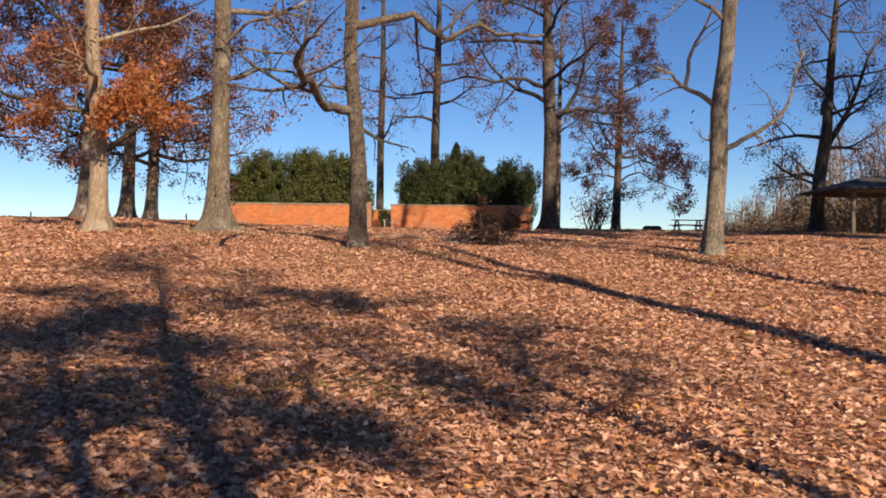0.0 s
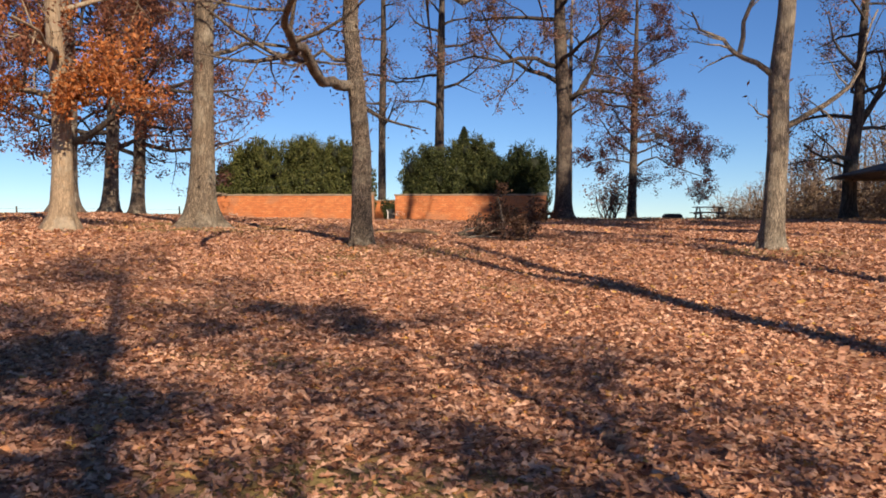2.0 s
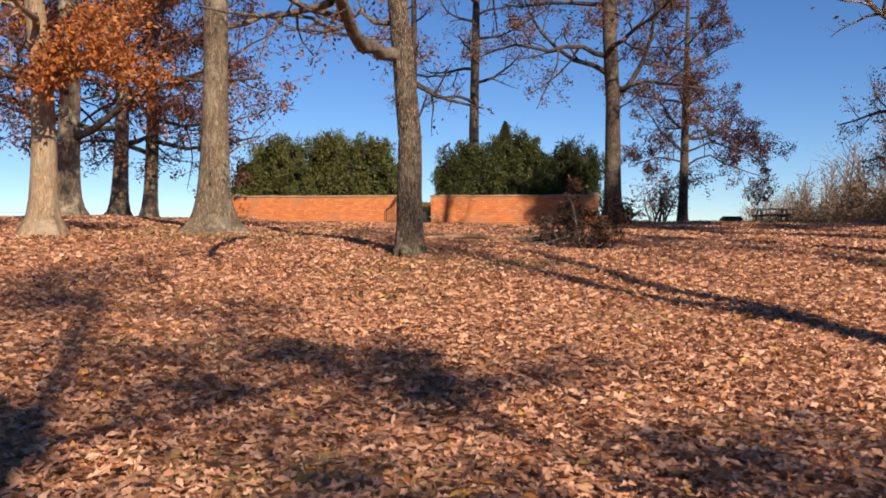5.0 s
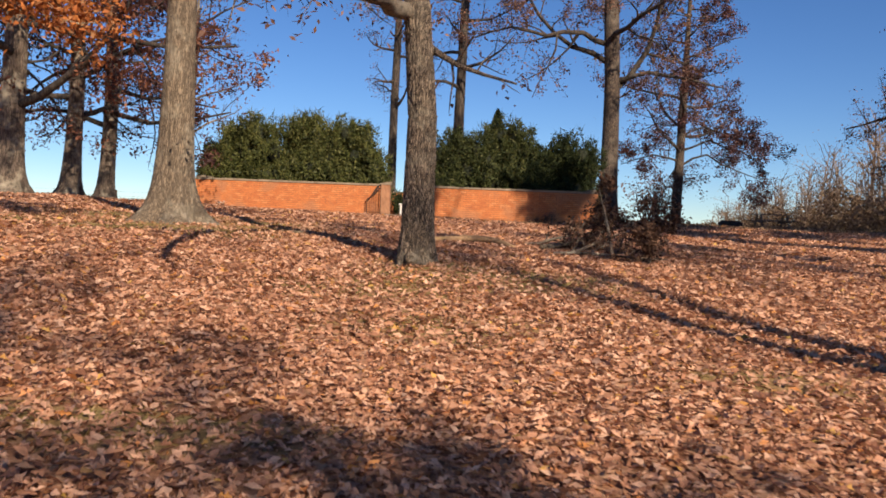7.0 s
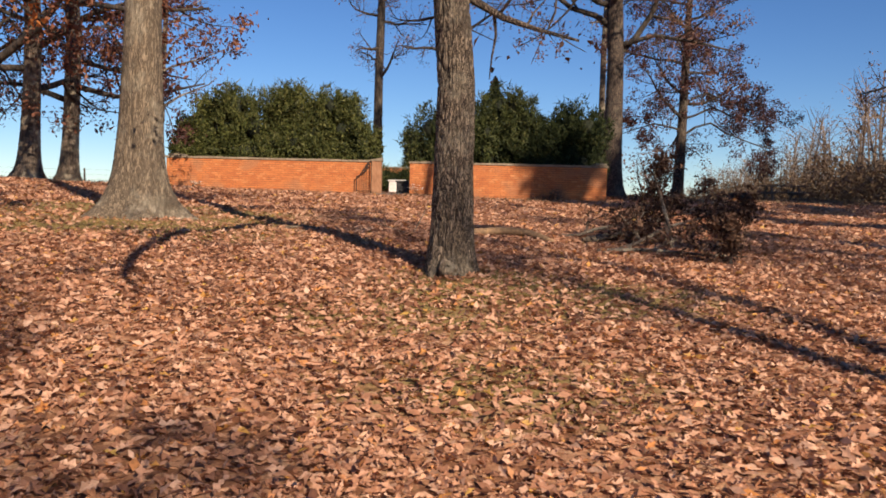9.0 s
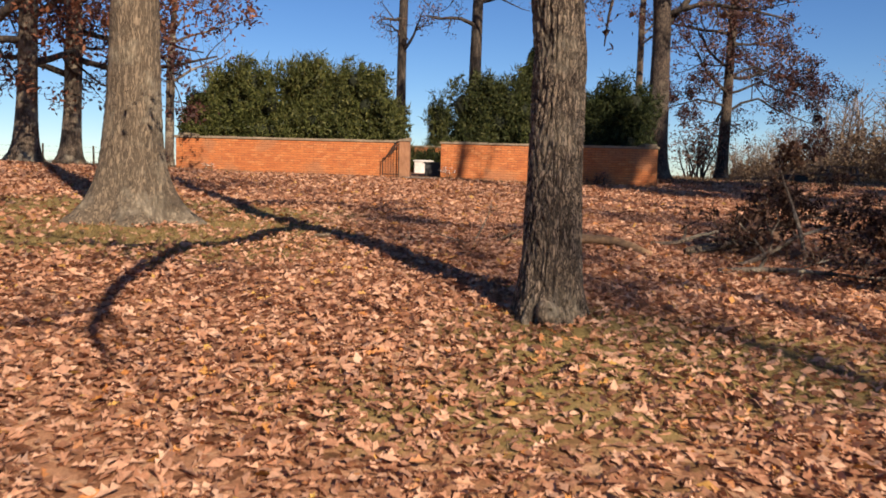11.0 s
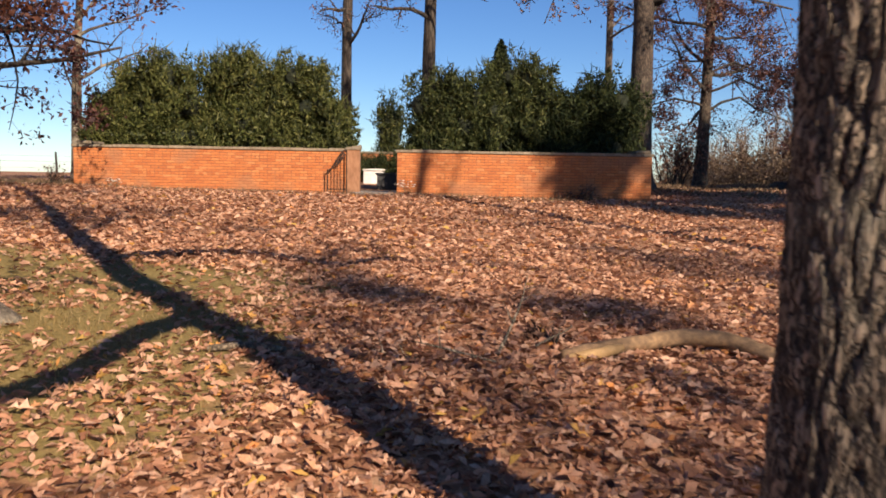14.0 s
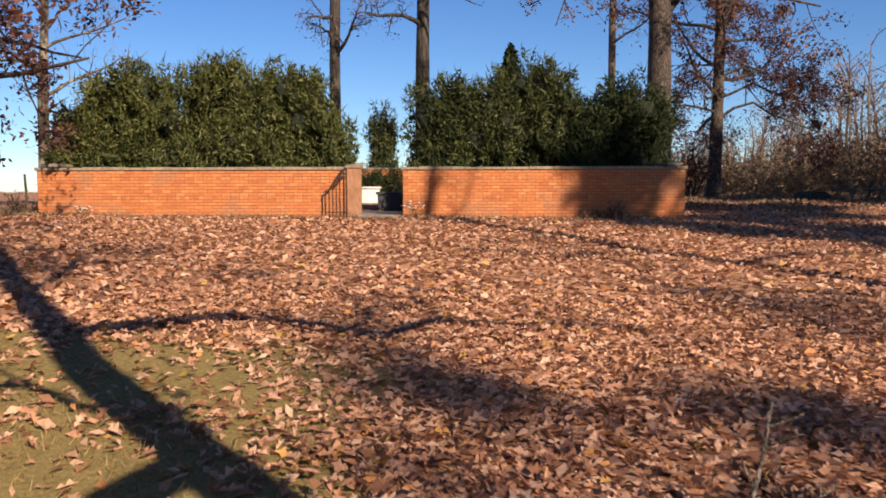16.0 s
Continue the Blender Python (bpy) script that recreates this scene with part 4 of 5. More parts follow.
def iron_gate():
    """An iron gate swung open flat against the wall; its top sweeps down from the hinge side."""
    root = thing("iron_gate", -3.97, WALL_Y - 0.13, gz(-4, 41), "rusted iron bar gate swung open against the wall", "gate", rz=2)
    w, hi, lo = 0.52, 1.2, 0.66
    sweep = lambda s: lo + (hi - lo) * (0.5 - 0.5 * math.cos(math.pi * min(max((s - 0.05) / 0.9, 0), 1)))
    b = Buf()
    b.tube([Vector((-w, 0, 0.0)), Vector((-w, 0, lo))], [0.018, 0.018], 8)
    part("end_stile", b, M_IRON, root)
    b = Buf()
    b.tube([Vector((0, 0, 0.0)), Vector((0, 0, hi + 0.03))], [0.018, 0.018], 8)
    part("hinge_stile", b, M_IRON, root)
    b = Buf()
    b.tube([Vector((-w + w * s / 16, 0, sweep(s / 16))) for s in range(17)], [0.024] * 17, 8)
    part("top_rail", b, M_IRON, root)
    b = Buf()
    b.tube([Vector((-w, 0, 0.14)), Vector((0, 0, 0.14))], [0.013, 0.013], 6)
    part("bottom_rail", b, M_IRON, root)
    for q in range(1, 6):
        s = q / 6
        b = Buf()
        b.tube([Vector((-w + w * s, 0, 0.06)), Vector((-w + w * s, 0, sweep(s)))], [0.007, 0.007], 5)
        part("bar", b, M_IRON, root)
    b = Buf()
    for k, (cx, cz, r) in enumerate(((-0.27, 0.84, 0.06), (-0.19, 0.95, 0.075), (-0.10, 1.06, 0.06))):
        b.tube([Vector((cx + r * (1 - 0.03 * a) * math.cos(a * 0.5), 0.01, cz + r * (1 - 0.03 * a) * math.sin(a * 0.5))) for a in range(20)], [0.02] * 20, 6)
    part("scrollwork", b, M_IRON, root)


iron_gate()

# threshold and graves inside
b = Buf()
b.box(-0.7, -0.75, -0.12, 0.7, 2.6, 0.03, 0.02)
part("slab", b, M_FLAG, thing("threshold_slab", -3.1, WALL_Y + 0.4, gz(-3.1, 42.2) + 0.02, "grey stone threshold in the gateway", "paving"))


def box_tomb(x, y, w, d, h, mat, label):
    root = thing("box_tomb", x, y, gz(x, y), label, "tomb")
    b = Buf()
    b.box(-w / 2, -d / 2, -0.1, w / 2, d / 2, h - 0.07, 0.015)
    part("chest", b, mat, root)
    b = Buf()
    b.box(-w / 2 - 0.05, -d / 2 - 0.05, h - 0.07, w / 2 + 0.05, d / 2 + 0.05, h, 0.018)
    part("lid", b, mat, root)


box_tomb(-3.74, 51.2, 0.72, 1.6, 0.56, M_MARBLE, "white marble box tomb inside the plot")
box_tomb(-2.92, 45.2, 0.75, 1.8, 0.5, M_SLATE, "dark slate box tomb inside the plot")


def evergreen(x, y, lobes, count, size, label, mat, seed, name="holly_bush", lift=0.0):
    """An evergreen bush: stems, dark filler cores, and leaves gathered on the skins of many overlapping lobes."""
    rng = np.random.default_rng(seed)
    z0 = gz(x, y)
    root = thing(name, x, y, z0, label, "bush")
    b = Buf()
    for q in range(6):
        a = rng.uniform(0, 6.28)
        pts = wander((rng.normal(0, 0.25), rng.normal(0, 0.25), -0.1), (math.cos(a) * 0.3, math.sin(a) * 0.3, 1), 1.1, 5, rng, 0.1, 0.1)
        b.tube(pts, [0.07, 0.06, 0.05, 0.04, 0.03, 0.02], 6)
    part("stems", b, M_BARK_DARK, root)
    small = []
    for cx, cy, cz, rx, ry, rz in lobes:
        for _ in range(20):
            d = rng.normal(0, 1, 3)
            d /= np.linalg.norm(d)
            k = rng.uniform(0.6, 1.08)
            s = rng.uniform(0.13, 0.3)
            small.append((cx + d[0] * rx * k, cy + d[1] * ry * k, cz + d[2] * rz * k, s))
    small = np.array(small)
    # Added cores block see-through gaps; their dark colour stands in for inner shade.
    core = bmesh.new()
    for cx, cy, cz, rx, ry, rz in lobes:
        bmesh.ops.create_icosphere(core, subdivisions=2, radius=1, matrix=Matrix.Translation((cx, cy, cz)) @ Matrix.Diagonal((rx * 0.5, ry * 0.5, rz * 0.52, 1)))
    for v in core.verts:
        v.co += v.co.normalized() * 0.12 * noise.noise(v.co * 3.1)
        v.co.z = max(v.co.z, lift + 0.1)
    cm = bpy.data.meshes.new("dark_core")
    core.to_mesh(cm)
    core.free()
    cm.materials.append(M_INNER_SHADE)
    part("dark_core", cm, None, root, kind="stuff")
    pick = small[rng.integers(0, len(small), count)]
    d = rng.normal(0, 1, (count, 3))
    d /= np.linalg.norm(d, axis=1)[:, None]
    pos = pick[:, :3] + d * (pick[:, 3] * rng.uniform(0.35, 1.0, count) ** 0.5)[:, None] * np.array([0.85, 0.85, 1.9])
    pos = pos[pos[:, 2] > lift]
    part("foliage", leaf_mesh("foliage", pos, size * rng.uniform(0.6, 1.35, len(pos)), mat, rng=rng), None, root, kind="stuff")
    up = pos[rng.random(len(pos)) < 0.7] + rng.normal(0, 0.04, (1, 3))
    part("sprays", leaf_mesh("sprays", up, rng.uniform(0.14, 0.34, len(up)), mat, "blade", rng=rng), None, root, kind="stuff")


def row_lobes(w, d, lo, hi, seed, n=7):
    rng = np.random.default_rng(seed)
    out = []
    for _ in range(n):
        r = rng.uniform(0.55, 0.8)
        m = max(w / 2 - r * 0.8, 0.05)
        x = rng.uniform(-m, m)
        z = rng.uniform(lo + 0.4, hi - r * 0.95)
        out.append((x, rng.uniform(-d / 2, d / 2) * 0.6, z, r, r, r * 1.15))
    for q in range(4):
        out.append((-w / 2 + w * (q + 0.5) / 4, 0, lo + 0.7, w / 6, 0.7, 0.9))
        out.append((-w / 2 + w * (q + 0.5) / 4, -0.1, (lo + hi) / 2 + 0.1, w / 5.5, 0.75, 0.85))
        out.append((-w / 2 + w * (q + 0.5) / 4, 0, hi - 0.85 + rng.uniform(-0.15, 0.15), w / 6, 0.7, 0.8))
    return out


def dome_lobes(w, hi, seed, d=0.8):
    """Lobes under a rounded, uneven top: highest in the middle, drawn in at the ends."""
    rng = np.random.default_rng(seed)
    out = []
    n = max(3, int(round(w / 0.55)))
    for q in range(n):
        u = (q + 0.5) / n * 2 - 1
        top = hi * (1 - 0.2 * abs(u) ** 3) + rng.uniform(-0.2, 0.16)
        r = rng.uniform(0.5, 0.68)
        x = u * (w / 2 - 0.35)
        z = top - r * 1.1
        while z > 0.3:
            out.append((x + rng.normal(0, 0.12), rng.uniform(-d, d) * 0.45, z, r, d * 0.9, r * 1.15))
            z -= r * 1.25
    return out


for hx, hw, hh, sd in ((-11.0, 1.4, 2.6, 80), (-9.7, 3.1, 3.75, 81), (-7.2, 3.3, 4.0, 82), (-5.6, 2.4, 3.85, 83), (-4.5, 1.0, 2.5, 79)):
    evergreen(hx, 43.3, dome_lobes(hw, hh, sd), int(8200 * hw), 0.12, "dense dark-green holly hedge bush behind the wall", M_HOLLY, sd)
# The two eastern bushes take the darkest leaves: shade put into their colour.
for hx, hw, hh, mat, sd in ((-1.9, 0.7, 2.3, M_YEW, 78), (-1.15, 2.0, 3.5, M_YEW, 84), (0.75, 3.0, 3.95, M_YEW, 85), (3.5, 2.7, 3.45, M_CEDAR_AND_SHADE, 86), (2.2, 1.6, 2.9, M_CEDAR_AND_SHADE, 77)):
    evergreen(hx, 43.5, dome_lobes(hw, hh, sd), int(8200 * hw), 0.12, "dense dark-green evergreen bush behind the wall", mat, sd)
for hx, hy, hh, sd in ((-6.2, 53.2, 3.3, 87), (-3.35, 57.5, 3.9, 88), (-0.9, 53.4, 3.5, 89)):
    evergreen(hx, hy, row_lobes(1.0, 1.0, 0.1, hh, sd, 4), 4500, 0.14, "small evergreen at the back of the plot", M_HOLLY, sd)


evergreen(-3.0, 53.6, [(-0.6, 0, 0.5, 0.7, 0.6, 0.5), (0.3, 0, 0.5, 0.7, 0.6, 0.5), (1.0, 0, 0.5, 0.6, 0.6, 0.5), (-1.3, 0, 0.5, 0.6, 0.6, 0.5)], 6000, 0.11, "low dark clipped evergreen inside the plot", M_CEDAR_AND_SHADE, 90)


def cedar(x, y, h, r, seed):
    """A young cedar: a thin stem and drooping sprays that narrow to a spire."""
    rng = np.random.default_rng(seed)
    root = thing("cedar_tree", x, y, gz(x, y), "young spire-shaped cedar among the evergreens", "tree")
    b = Buf()
    b.tube([Vector((0, 0, h * k / 6 - 0.1)) for k in range(7)], [0.08 * (1 - k / 6.6) for k in range(7)], 7)
    part("trunk", b, M_BARK_DARK, root)
    n = 9000
    f = rng.random(n) ** 0.8
    tier = np.floor(f * 16)
    a = rng.uniform(0, 6.28, n)
    wob = 0.5 + 0.5 * np.sin(a * 3 + tier * 2.1) * np.sin(a * 5 + tier)
    rad = (r * (1 - f) ** 0.7 + 0.1) * wob * rng.random(n) ** 0.45
    pos = np.stack([np.cos(a) * rad, np.sin(a) * rad, h * (0.12 + 0.88 * f) - rad * 0.15 + rng.normal(0, 0.05, n)], -1)
    part("foliage", leaf_mesh("foliage", pos, rng.uniform(0.07, 0.17, n), M_CEDAR_AND_SHADE, rng=rng), None, root, kind="stuff")


cedar(0.5, 44.6, 4.65, 1.5, 91)


# ---- offerings and weeds at the wall foot ----
def flower_bunch(x, y, seed, label, s=1.0):
    rng = np.random.default_rng(seed)
    root = thing("flower_bunch", x, y, gz(x, y), label, "flowers")
    st = Buf()
    heads = Buf()
    for q in range(11):
        a = rng.uniform(0, 6.28)
        pts = wander((0, 0, 0), (math.cos(a) * 0.7, math.sin(a) * 0.7, 1.0), s * rng.uniform(0.2, 0.42), 3, rng, 0.15, 0)
        st.tube(pts, [0.008, 0.006, 0.005, 0.004], 4)
        p = pts[-1]
        for k in range(6):
            t = k * math.pi / 3 + q
            i = len(heads.v)
            for u, h in ((0.012, 0), (0.045, 0.018), (0.06, 0.0), (0.045, -0.01)):
                sd = 0.02 if u in (0.045,) else 0
                heads.v.append((p.x + math.cos(t) * u * s - math.sin(t) * sd * (1 if h > 0 else -1), p.y + math.sin(t) * u * s + math.cos(t) * sd * (1 if h > 0 else -1), p.z + h * s))
            heads.f.append((i, i + 1, i + 2, i + 3))
    part("greenery", st, M_SCRUB, root, kind="stuff")
    part("bloom", heads, M_PETAL, root, "off-white petals", kind="stuff")


flower_bunch(-2.28, WALL_Y - 0.35, 1, "bunch of white cloth flowers at the wall foot", 1.1)
flower_bunch(-10.25, WALL_Y - 0.4, 2, "fallen white cloth flowers at the wall foot", 0.75)
flower_bunch(-10.05, WALL_Y - 0.5, 3, "fallen white cloth flowers at the wall foot", 0.7)


def weeds(x, y, h, seed, label="dry brown weed clump in leaf litter", count=240):
    scrub_bush(x, y, 0.5, 0.4, h, label, M_LEAF_BROWN, count, 0.07, seed, 7, "weed_clump")


weeds(2.55, WALL_Y - 0.5, 0.45, 101)
weeds(1.9, WALL_Y - 0.3, 0.3, 102)
weeds(-11.9, WALL_Y + 0.2, 0.55, 103)


# ---- fallen boughs, logs, twigs ----
def fallen_bough(x, y, rz, length, rise, seed, leaves, label, low=0.6):
    """A fallen oak bough: crooked wood propped on its own twigs, with withered leaves."""
    rng = np.random.default_rng(seed)
    root = thing("fallen_bough", x, y, gz(x, y), label, "branch", rz=rz)
    b, tips = Buf(), []
    pts = wander((0, 0, 0.05), (1, 0, rise), length, 7, rng, 0.12, 0.0)
    pts = [Vector((p.x, p.y, max(p.z, 0.06))) for p in pts]
    branch_out(b, pts, 0.05, rng, 2, tips, 6, 0.42, 0.15, 7)
    b.v = [(vx, vy, max(vz * low, -0.02)) for vx, vy, vz in b.v]
    part("wood", b, M_BARK_GREY, root, smooth=True)
    t = np.array([tuple(p) for p in tips])
    t = t[rng.random(len(t)) < 0.45]
    pos = t[rng.integers(0, len(t), leaves)] + rng.normal(0, 0.08, (leaves, 3))
    pos[:, 2] = np.maximum(pos[:, 2] * low, 0.02)
    part("foliage", leaf_mesh("foliage", pos, 0.10 * rng.uniform(0.6, 1.3, leaves), M_LEAF_DEAD, "oak", rng=rng), None, root, kind="stuff")


fallen_bough(1.2, 23.4, 8, 2.3, 0.32, 111, 560, "fallen oak bough with withered brown leaves")
fallen_bough(1.5, 22.5, 20, 2.2, 0.5, 112, 700, "fallen oak bough with withered brown leaves", 0.55)
fallen_bough(0.8, 23.9, -12, 2.2, 0.2, 113, 420, "fallen oak bough with withered brown leaves")
fallen_bough(1.1, 21.9, 5, 2.0, 0.3, 115, 340, "fallen oak bough with withered brown leaves", 0.7)


def leaf_bundle(x, y, h, lean, seed, label):
    """A broken limb end standing up, with dense bunches of withered leaves."""
    rng = np.random.default_rng(seed)
    root = thing("broken_limb", x, y, gz(x, y), label, "branch")
    b, tips = Buf(), []
    pts = wander((0, 0, -0.05), (lean[0], lean[1], 1.0), h, 6, rng, 0.1, 0.02)
    branch_out(b, pts, 0.035, rng, 1, tips, 6, 0.28, 0.35, 6)
    part("wood", b, M_BARK_GREY, root, smooth=True)
    t = np.array([tuple(p) for p in tips])
    t = t[t[:, 2] > h * 0.35]
    t = t[rng.integers(0, len(t), 9)]
    n = 400
    pos = t[rng.integers(0, len(t), n)] + rng.normal(0, 0.075, (n, 3))
    part("foliage", leaf_mesh("foliage", pos, 0.11 * rng.uniform(0.6, 1.3, n), M_LEAF_DEAD, "oak", rng=rng), None, root, kind="stuff")


leaf_bundle(2.3, 22.6, 1.4, (-0.1, 0.1), 131, "broken oak limb end standing up with bunched dead leaves")
leaf_bundle(2.75, 22.3, 0.9, (0.3, 0.0), 132, "broken oak limb end standing up with bunched dead leaves")
leaf_bundle(2.65, 21.1, 0.55, (0.1, -0.1), 133, "low tangle of dead oak leaves on a broken limb")


def log(name, pts, r, mat, label):
    x, y = pts[0][0], pts[0][1]
    root = thing(name, x, y, gz(x, y), label, "log")
    rng = np.random.default_rng(int(r * 1000))
    vs = [Vector((px - x, py - y, gz(px, py) - gz(x, y) + h)) for px, py, h in pts]
    fine = []
    for a, c in zip(vs, vs[1:]):
        fine += [a.lerp(c, k / 4) for k in range(4)]
    fine.append(vs[-1])
    n = len(fine)
    b = Buf()
    b.tube(fine, [r * (0.75 + 0.35 * math.sin(math.pi * (0.1 + 0.8 * i / n))) for i in range(n)], 14, True, lambda i, a, p: 1 + 0.3 * noise.noise(Vector((math.cos(a) * 1.5, math.sin(a) * 1.5, i * 0.6))) + 0.12 * noise.noise(Vector((math.cos(a) * 4, math.sin(a) * 4, i * 1.7))))
    b.f.append(tuple(range(13, -1, -1)))
    part("wood", b, mat, root, smooth=True)


log("fallen_log", [(-1.05, 22.95, 0.02), (-0.8, 23.1, 0.04), (-0.5, 23.25, 0.06), (-0.1, 23.42, 0.1), (0.2, 23.4, 0.1), (0.42, 23.2, 0.07), (0.6, 22.95, 0.02)], 0.055, M_DEADWOOD, "curved barkless log lying in leaf litter")
log("fallen_log", [(-1.02, 22.9, 0.02), (-0.8, 23.0, 0.045), (-0.62, 23.08, 0.07)], 0.035, M_SPLIT, "fresh split tan wood lying against the log")
log("fallen_log", [(1.1, 23.3, 0.05), (1.6, 23.65, 0.1), (2.2, 24.05, 0.08)], 0.05, M_BARK_PALE, "pale broken branch lying in leaf litter")
log("fallen_log", [(-3.35, 22.9, 0.03), (-3.1, 22.98, 0.04), (-2.85, 22.9, 0.03)], 0.022, M_BARK_PALE, "short pale stick lying in leaf litter")


def dead_twigs(x, y, seed, stems, label):
    """Bare forked sticks poking up out of the litter; stems: (dx, dy, way, length)."""
    rng = np.random.default_rng(seed)
    root = thing("dead_twigs", x, y, gz(x, y), label, "branch")
    for dx, dy, way, ln in stems:
        b = Buf()
        branch_out(b, wander((dx, dy, -0.03), way, ln, 6, rng, 0.07, 0.0), 0.014, rng, 1, [], 3, 0.3, 0.35, 6)
        part("stick", b, M_BARK_ASH, root, smooth=True)


dead_twigs(-1.5, 22.95, 121, ((0, 0, (0.45, 0.4, 0.62), 0.66), (0.22, 0.22, (0.55, 0.25, 0.35), 0.42), (-0.2, -0.1, (-0.9, 0.1, 0.12), 0.6), (0.1, -0.15, (-0.75, -0.2, 0.15), 0.7)), "bare pale dead sticks standing out of leaf litter")
weeds(-1.05, 23.5, 0.2, 122, "small withered sprig behind the dead sticks", 70)


# ---- picnic ground ----
def picnic_table(x, y, rz, label):
    root = thing("picnic_table", x, y, gz(x, y), label, "table", "picnic tables", rz)
    for k in range(5):
        b = Buf()
        b.box(-0.92, -0.36 + k * 0.148, 0.72, 0.92, -0.36 + k * 0.148 + 0.138, 0.76, 0.006)
        part("top_plank", b, M_TIMBER, root)
    for sy in (-1, 1):
        for k in range(2):
            b = Buf()
            y0 = sy * 0.68 - 0.145 + k * 0.148
            b.box(-0.92, y0, 0.42, 0.92, y0 + 0.138, 0.46, 0.006)
            part("bench_plank", b, M_TIMBER, root)
    for sx in (-0.65, 0.65):
        for sy in (-1, 1):
            b = Buf()
            b.tube([Vector((sx, sy * 0.62, -0.05)), Vector((sx, sy * 0.22, 0.72))], [0.055, 0.055], 4)
            part("leg", b, M_TIMBER, root)
        b = Buf()
        b.box(sx - 0.02, -0.82, 0.34, sx + 0.02, 0.82, 0.42, 0.005)
        part("cross_beam", b, M_TIMBER, root)


picnic_table(14.3, 51.0, 4, "weathered timber picnic table on the crest")
picnic_table(25.6, 46.0, 12, "weathered timber picnic table under the shelter")


def grill(x, y):
    root = thing("park_grill", x, y, gz(x, y), "sooty steel park grill box on the crest", "grill")
    b = Buf()
    b.box(-0.5, -0.35, 0.0, 0.5, 0.35, 0.3, 0.02)
    part("hearth", b, M_STEEL, root)
    b = Buf()
    b.box(-0.42, -0.3, 0.3, 0.42, 0.3, 0.36, 0.01)
    part("firebox", b, M_STEEL, root)
    for k in range(7):
        b = Buf()
        b.tube([Vector((-0.36 + 0.12 * k, -0.28, 0.375)), Vector((-0.36 + 0.12 * k, 0.28, 0.375))], [0.01, 0.01], 5)
        part("grate_bar", b, M_STEEL, root)


grill(12.0, 50.0)


def shelter(x, y):
    """An open timber picnic shelter with a low hipped roof."""
    root = thing("picnic_shelter", x, y, gz(x, y), "open timber picnic shelter with a low dark roof", "shelter")
    for px, py in ((-3.4, -2.4), (0, -2.4), (3.4, -2.4), (-3.4, 2.4), (0, 2.4), (3.4, 2.4)):
        b = Buf()
        b.box(px - 0.09, py - 0.09, -0.2, px + 0.09, py + 0.09, 2.15, 0.01)
        part("post", b, M_TIMBER, root)
    for py in (-2.4, 2.4):
        b = Buf()
        b.box(-3.8, py - 0.07, 2.15, 3.8, py + 0.07, 2.36, 0.008)
        part("beam", b, M_TIMBER, root)
    roof = Buf()
    a, c = [(-4.4, -3.2, 2.36), (4.4, -3.2, 2.36), (4.4, 3.2, 2.36), (-4.4, 3.2, 2.36)], [(-2.0, 0, 3.15), (2.0, 0, 3.15)]
    roof.v = a + c + [(vx, vy, vz - 0.08) for vx, vy, vz in a]
    roof.f = [(0, 1, 5, 4), (2, 3, 4, 5), (1, 2, 5), (3, 0, 4), (9, 8, 7, 6), (6, 7, 1, 0), (7, 8, 2, 1), (8, 9, 3, 2), (9, 6, 0, 3)]
    part("roof", roof, M_SHINGLE, root, "dark shingle roof")


shelter(24.6, 46.3)


def fence():
    rng = np.random.default_rng(9)
    root = thing("field_fence", -23, 66, gz(-23, 66), "old post and wire field fence beyond the crest", "fence")
    base = gz(-23, 66)
    ends = []
    for k in range(9):
        x, y = -14 + k * 3.0, -2 + k * 0.4
        z = gz(-23 + x, 66 + y) - base
        b = Buf()
        b.tube([Vector((x, y, z - 0.2)), Vector((x + rng.normal(0, 0.04), y, z + 1.25 + rng.normal(0, 0.06)))], [0.07, 0.06], 8)
        part("post", b, M_BARK_DARK, root)
        ends.append((x, y, z))
    for h in (0.45, 0.8, 1.1):
        b = Buf()
        b.tube([Vector((x, y, z + h)) for x, y, z in ends], [0.006] * len(ends), 4)
        part("wire", b, M_IRON, root)


fence()


# ---- grass and fallen leaves ----
def scatter(n, x0, x1, y0, y1, rng):
    return rng.uniform(x0, x1, n), rng.uniform(y0, y1, n)


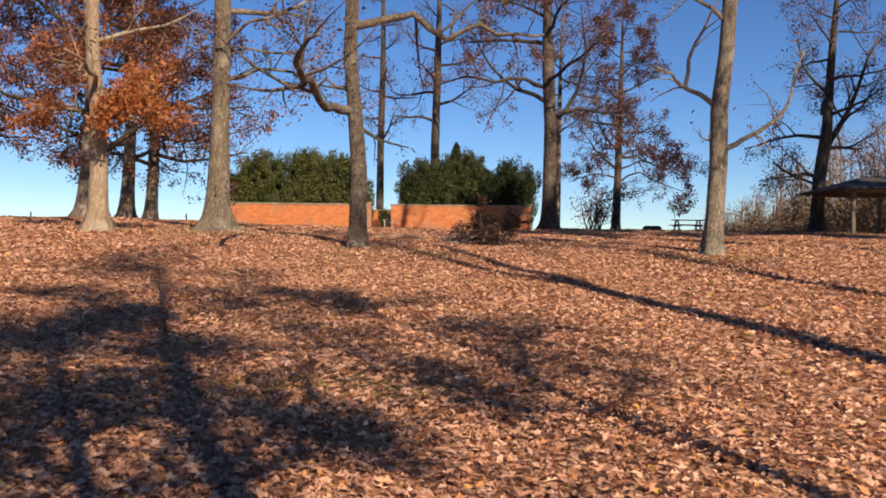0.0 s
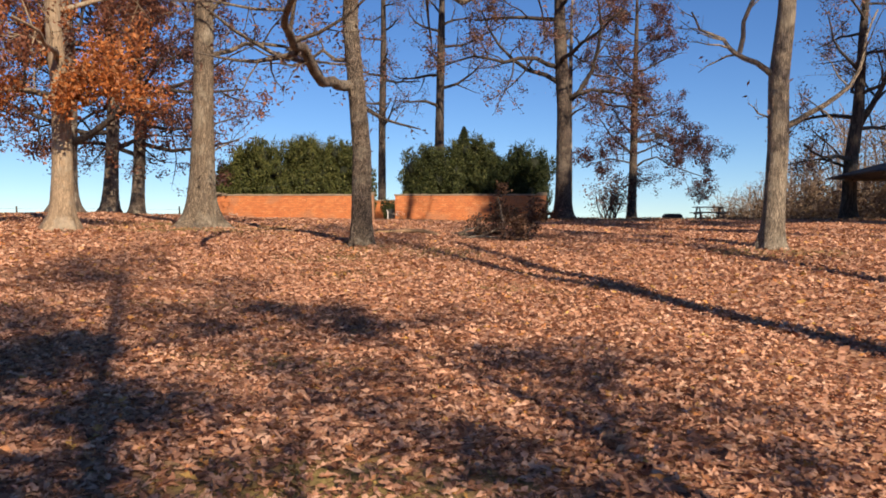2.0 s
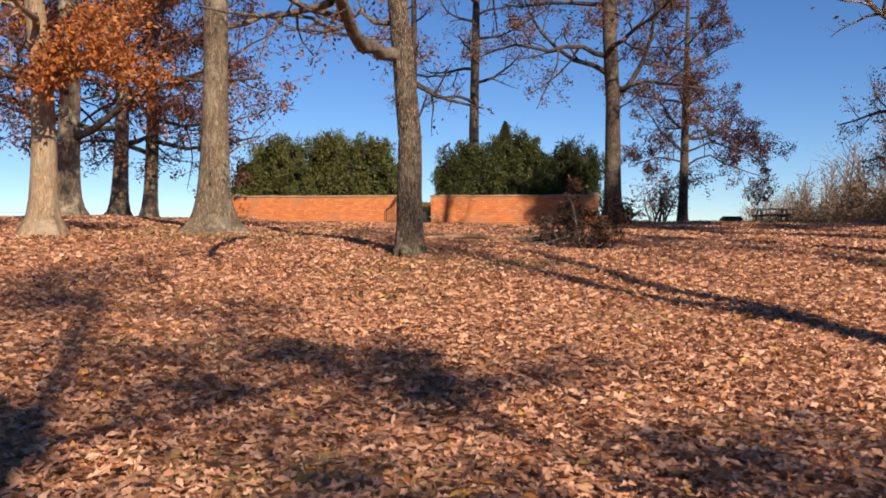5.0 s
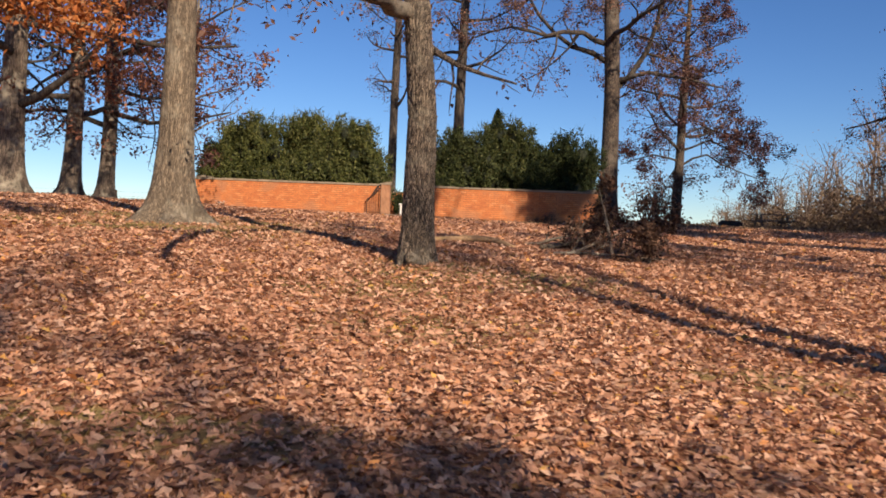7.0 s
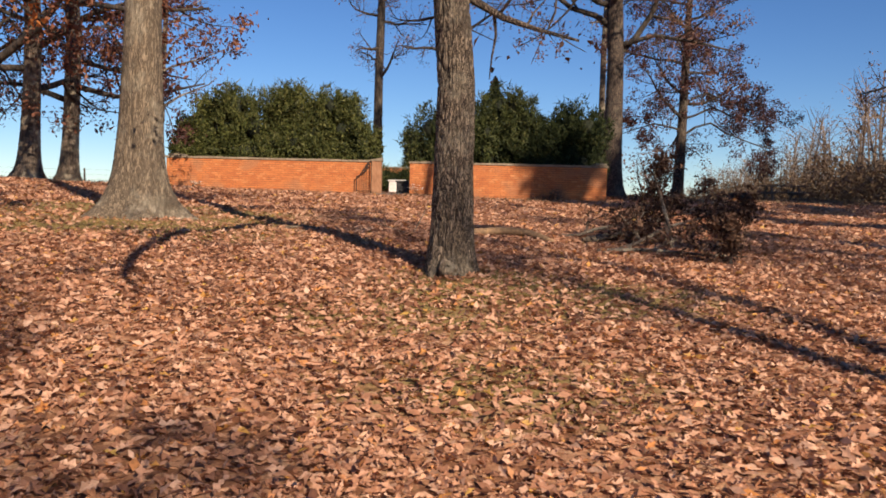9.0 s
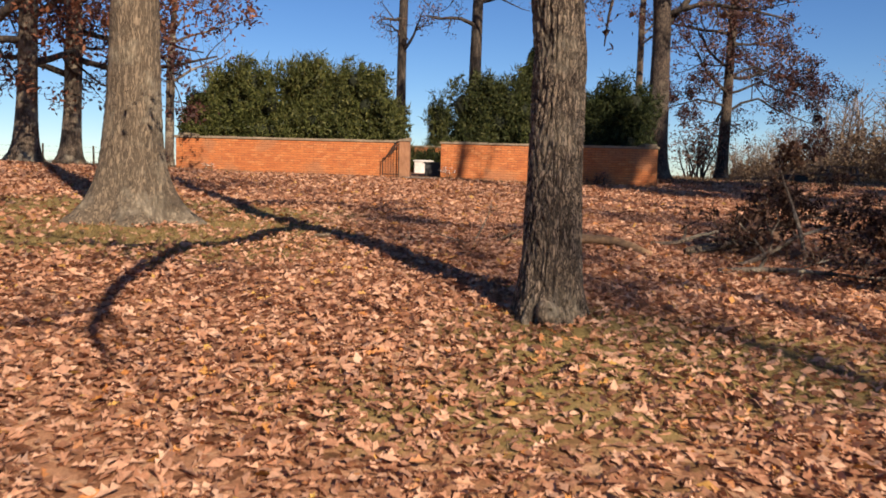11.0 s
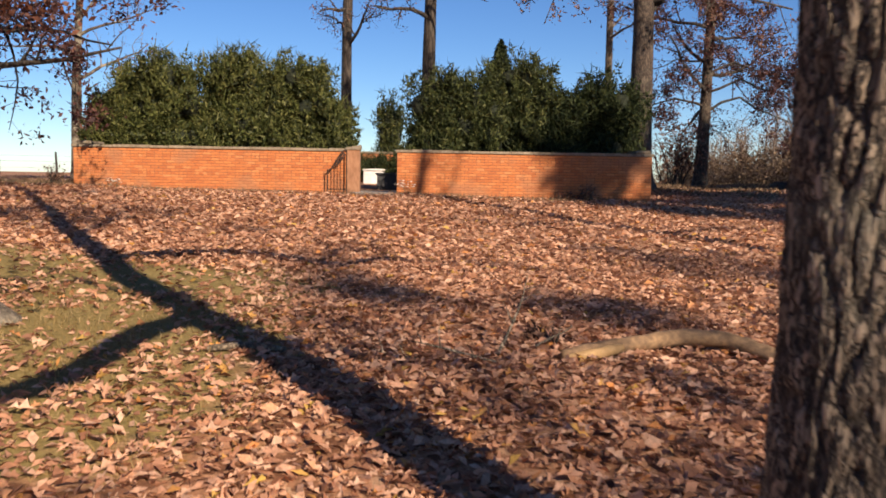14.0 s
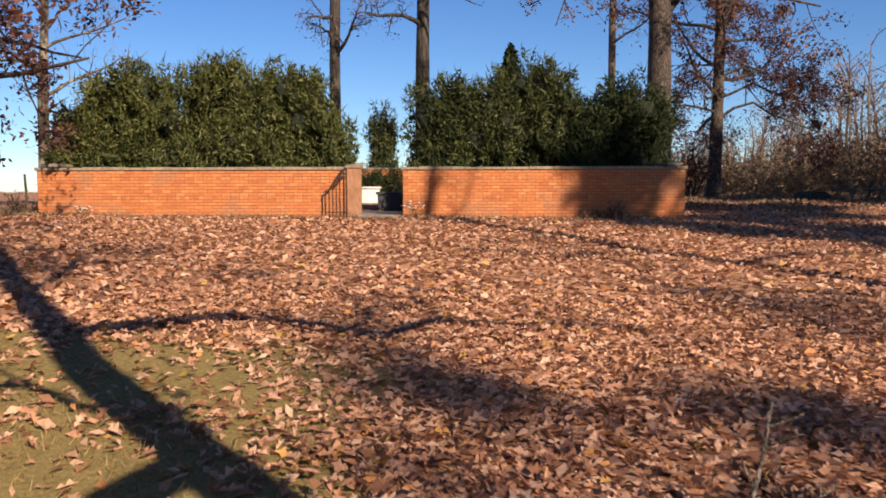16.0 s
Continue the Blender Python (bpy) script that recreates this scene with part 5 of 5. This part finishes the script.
def turf_blades():
    rng = np.random.default_rng(13)
    n = 150000
    x, y = scatter(n, -9.5, 4.5, 5, 25, rng)
    k = rng.random(n) < turf(x, y) ** 1.2
    x, y = x[k], y[k]
    pos = np.stack([x, y, height(x, y) - 0.005], -1)
    tagged(new("turf_grass", leaf_mesh("turf_grass", pos, rng.uniform(0.03, 0.085, len(x)), M_GRASS, "blade", rng=rng)), "thin olive and straw turf round the tree feet", "grass", kind="stuff")


turf_blades()


def litter(x0, x1, y0, y1, per_m2, size, seed, hollow=None, shape="oak"):
    """Curled fallen oak leaves, thinner on the turf, heaped unevenly."""
    rng = np.random.default_rng(seed)
    n = int((x1 - x0) * (y1 - y0) * per_m2)
    x, y = scatter(n, x0, x1, y0, y1, rng)
    heap = 0.5 + 0.25 * np.sin(x * 2.3 + 1.7 * np.sin(y * 1.1)) + 0.25 * np.sin(y * 2.9 + 1.3 * np.sin(x * 1.7))
    keep = rng.random(n) < (0.62 + 0.38 * heap) * (1 - 0.93 * turf(x, y) ** 1.2)
    if hollow:
        keep &= ~((x > hollow[0]) & (x < hollow[1]) & (y > hollow[2]) & (y < hollow[3]))
    x, y, heap = x[keep], y[keep], heap[keep]
    lift = rng.random(len(x)) ** 2 * (0.02 + 0.05 * heap)
    pos = np.stack([x, y, height(x, y) + 0.008 + lift], -1)
    tagged(new("fallen_leaves", leaf_mesh("fallen_leaves", pos, size * rng.uniform(0.55, 1.35, len(x)), M_LITTER, shape, 0.85, rng=rng)), "deep carpet of curled brown oak leaves on the slope", "leaves", kind="stuff")


litter(-5.5, 5.5, 2.0, 29.0, 330, 0.098, 17)
litter(-5.5, 5.5, 2.0, 29.0, 420, 0.085, 27, None, "oval")
litter(-16, 17, 2.0, 29.0, 120, 0.115, 18, (-5.5, 5.5, 0, 29), "lobed")
litter(-16, 17, 2.0, 29.0, 130, 0.1, 28, (-5.5, 5.5, 0, 29), "oval")
litter(-18, 20, 29.0, 41.0, 190, 0.115, 19, None, "oval")
litter(-16, 17, -9.0, 2.0, 90, 0.12, 21, None, "oval")
litter(4.9, 26, 41.0, 49.0, 85, 0.125, 20, None, "oval")
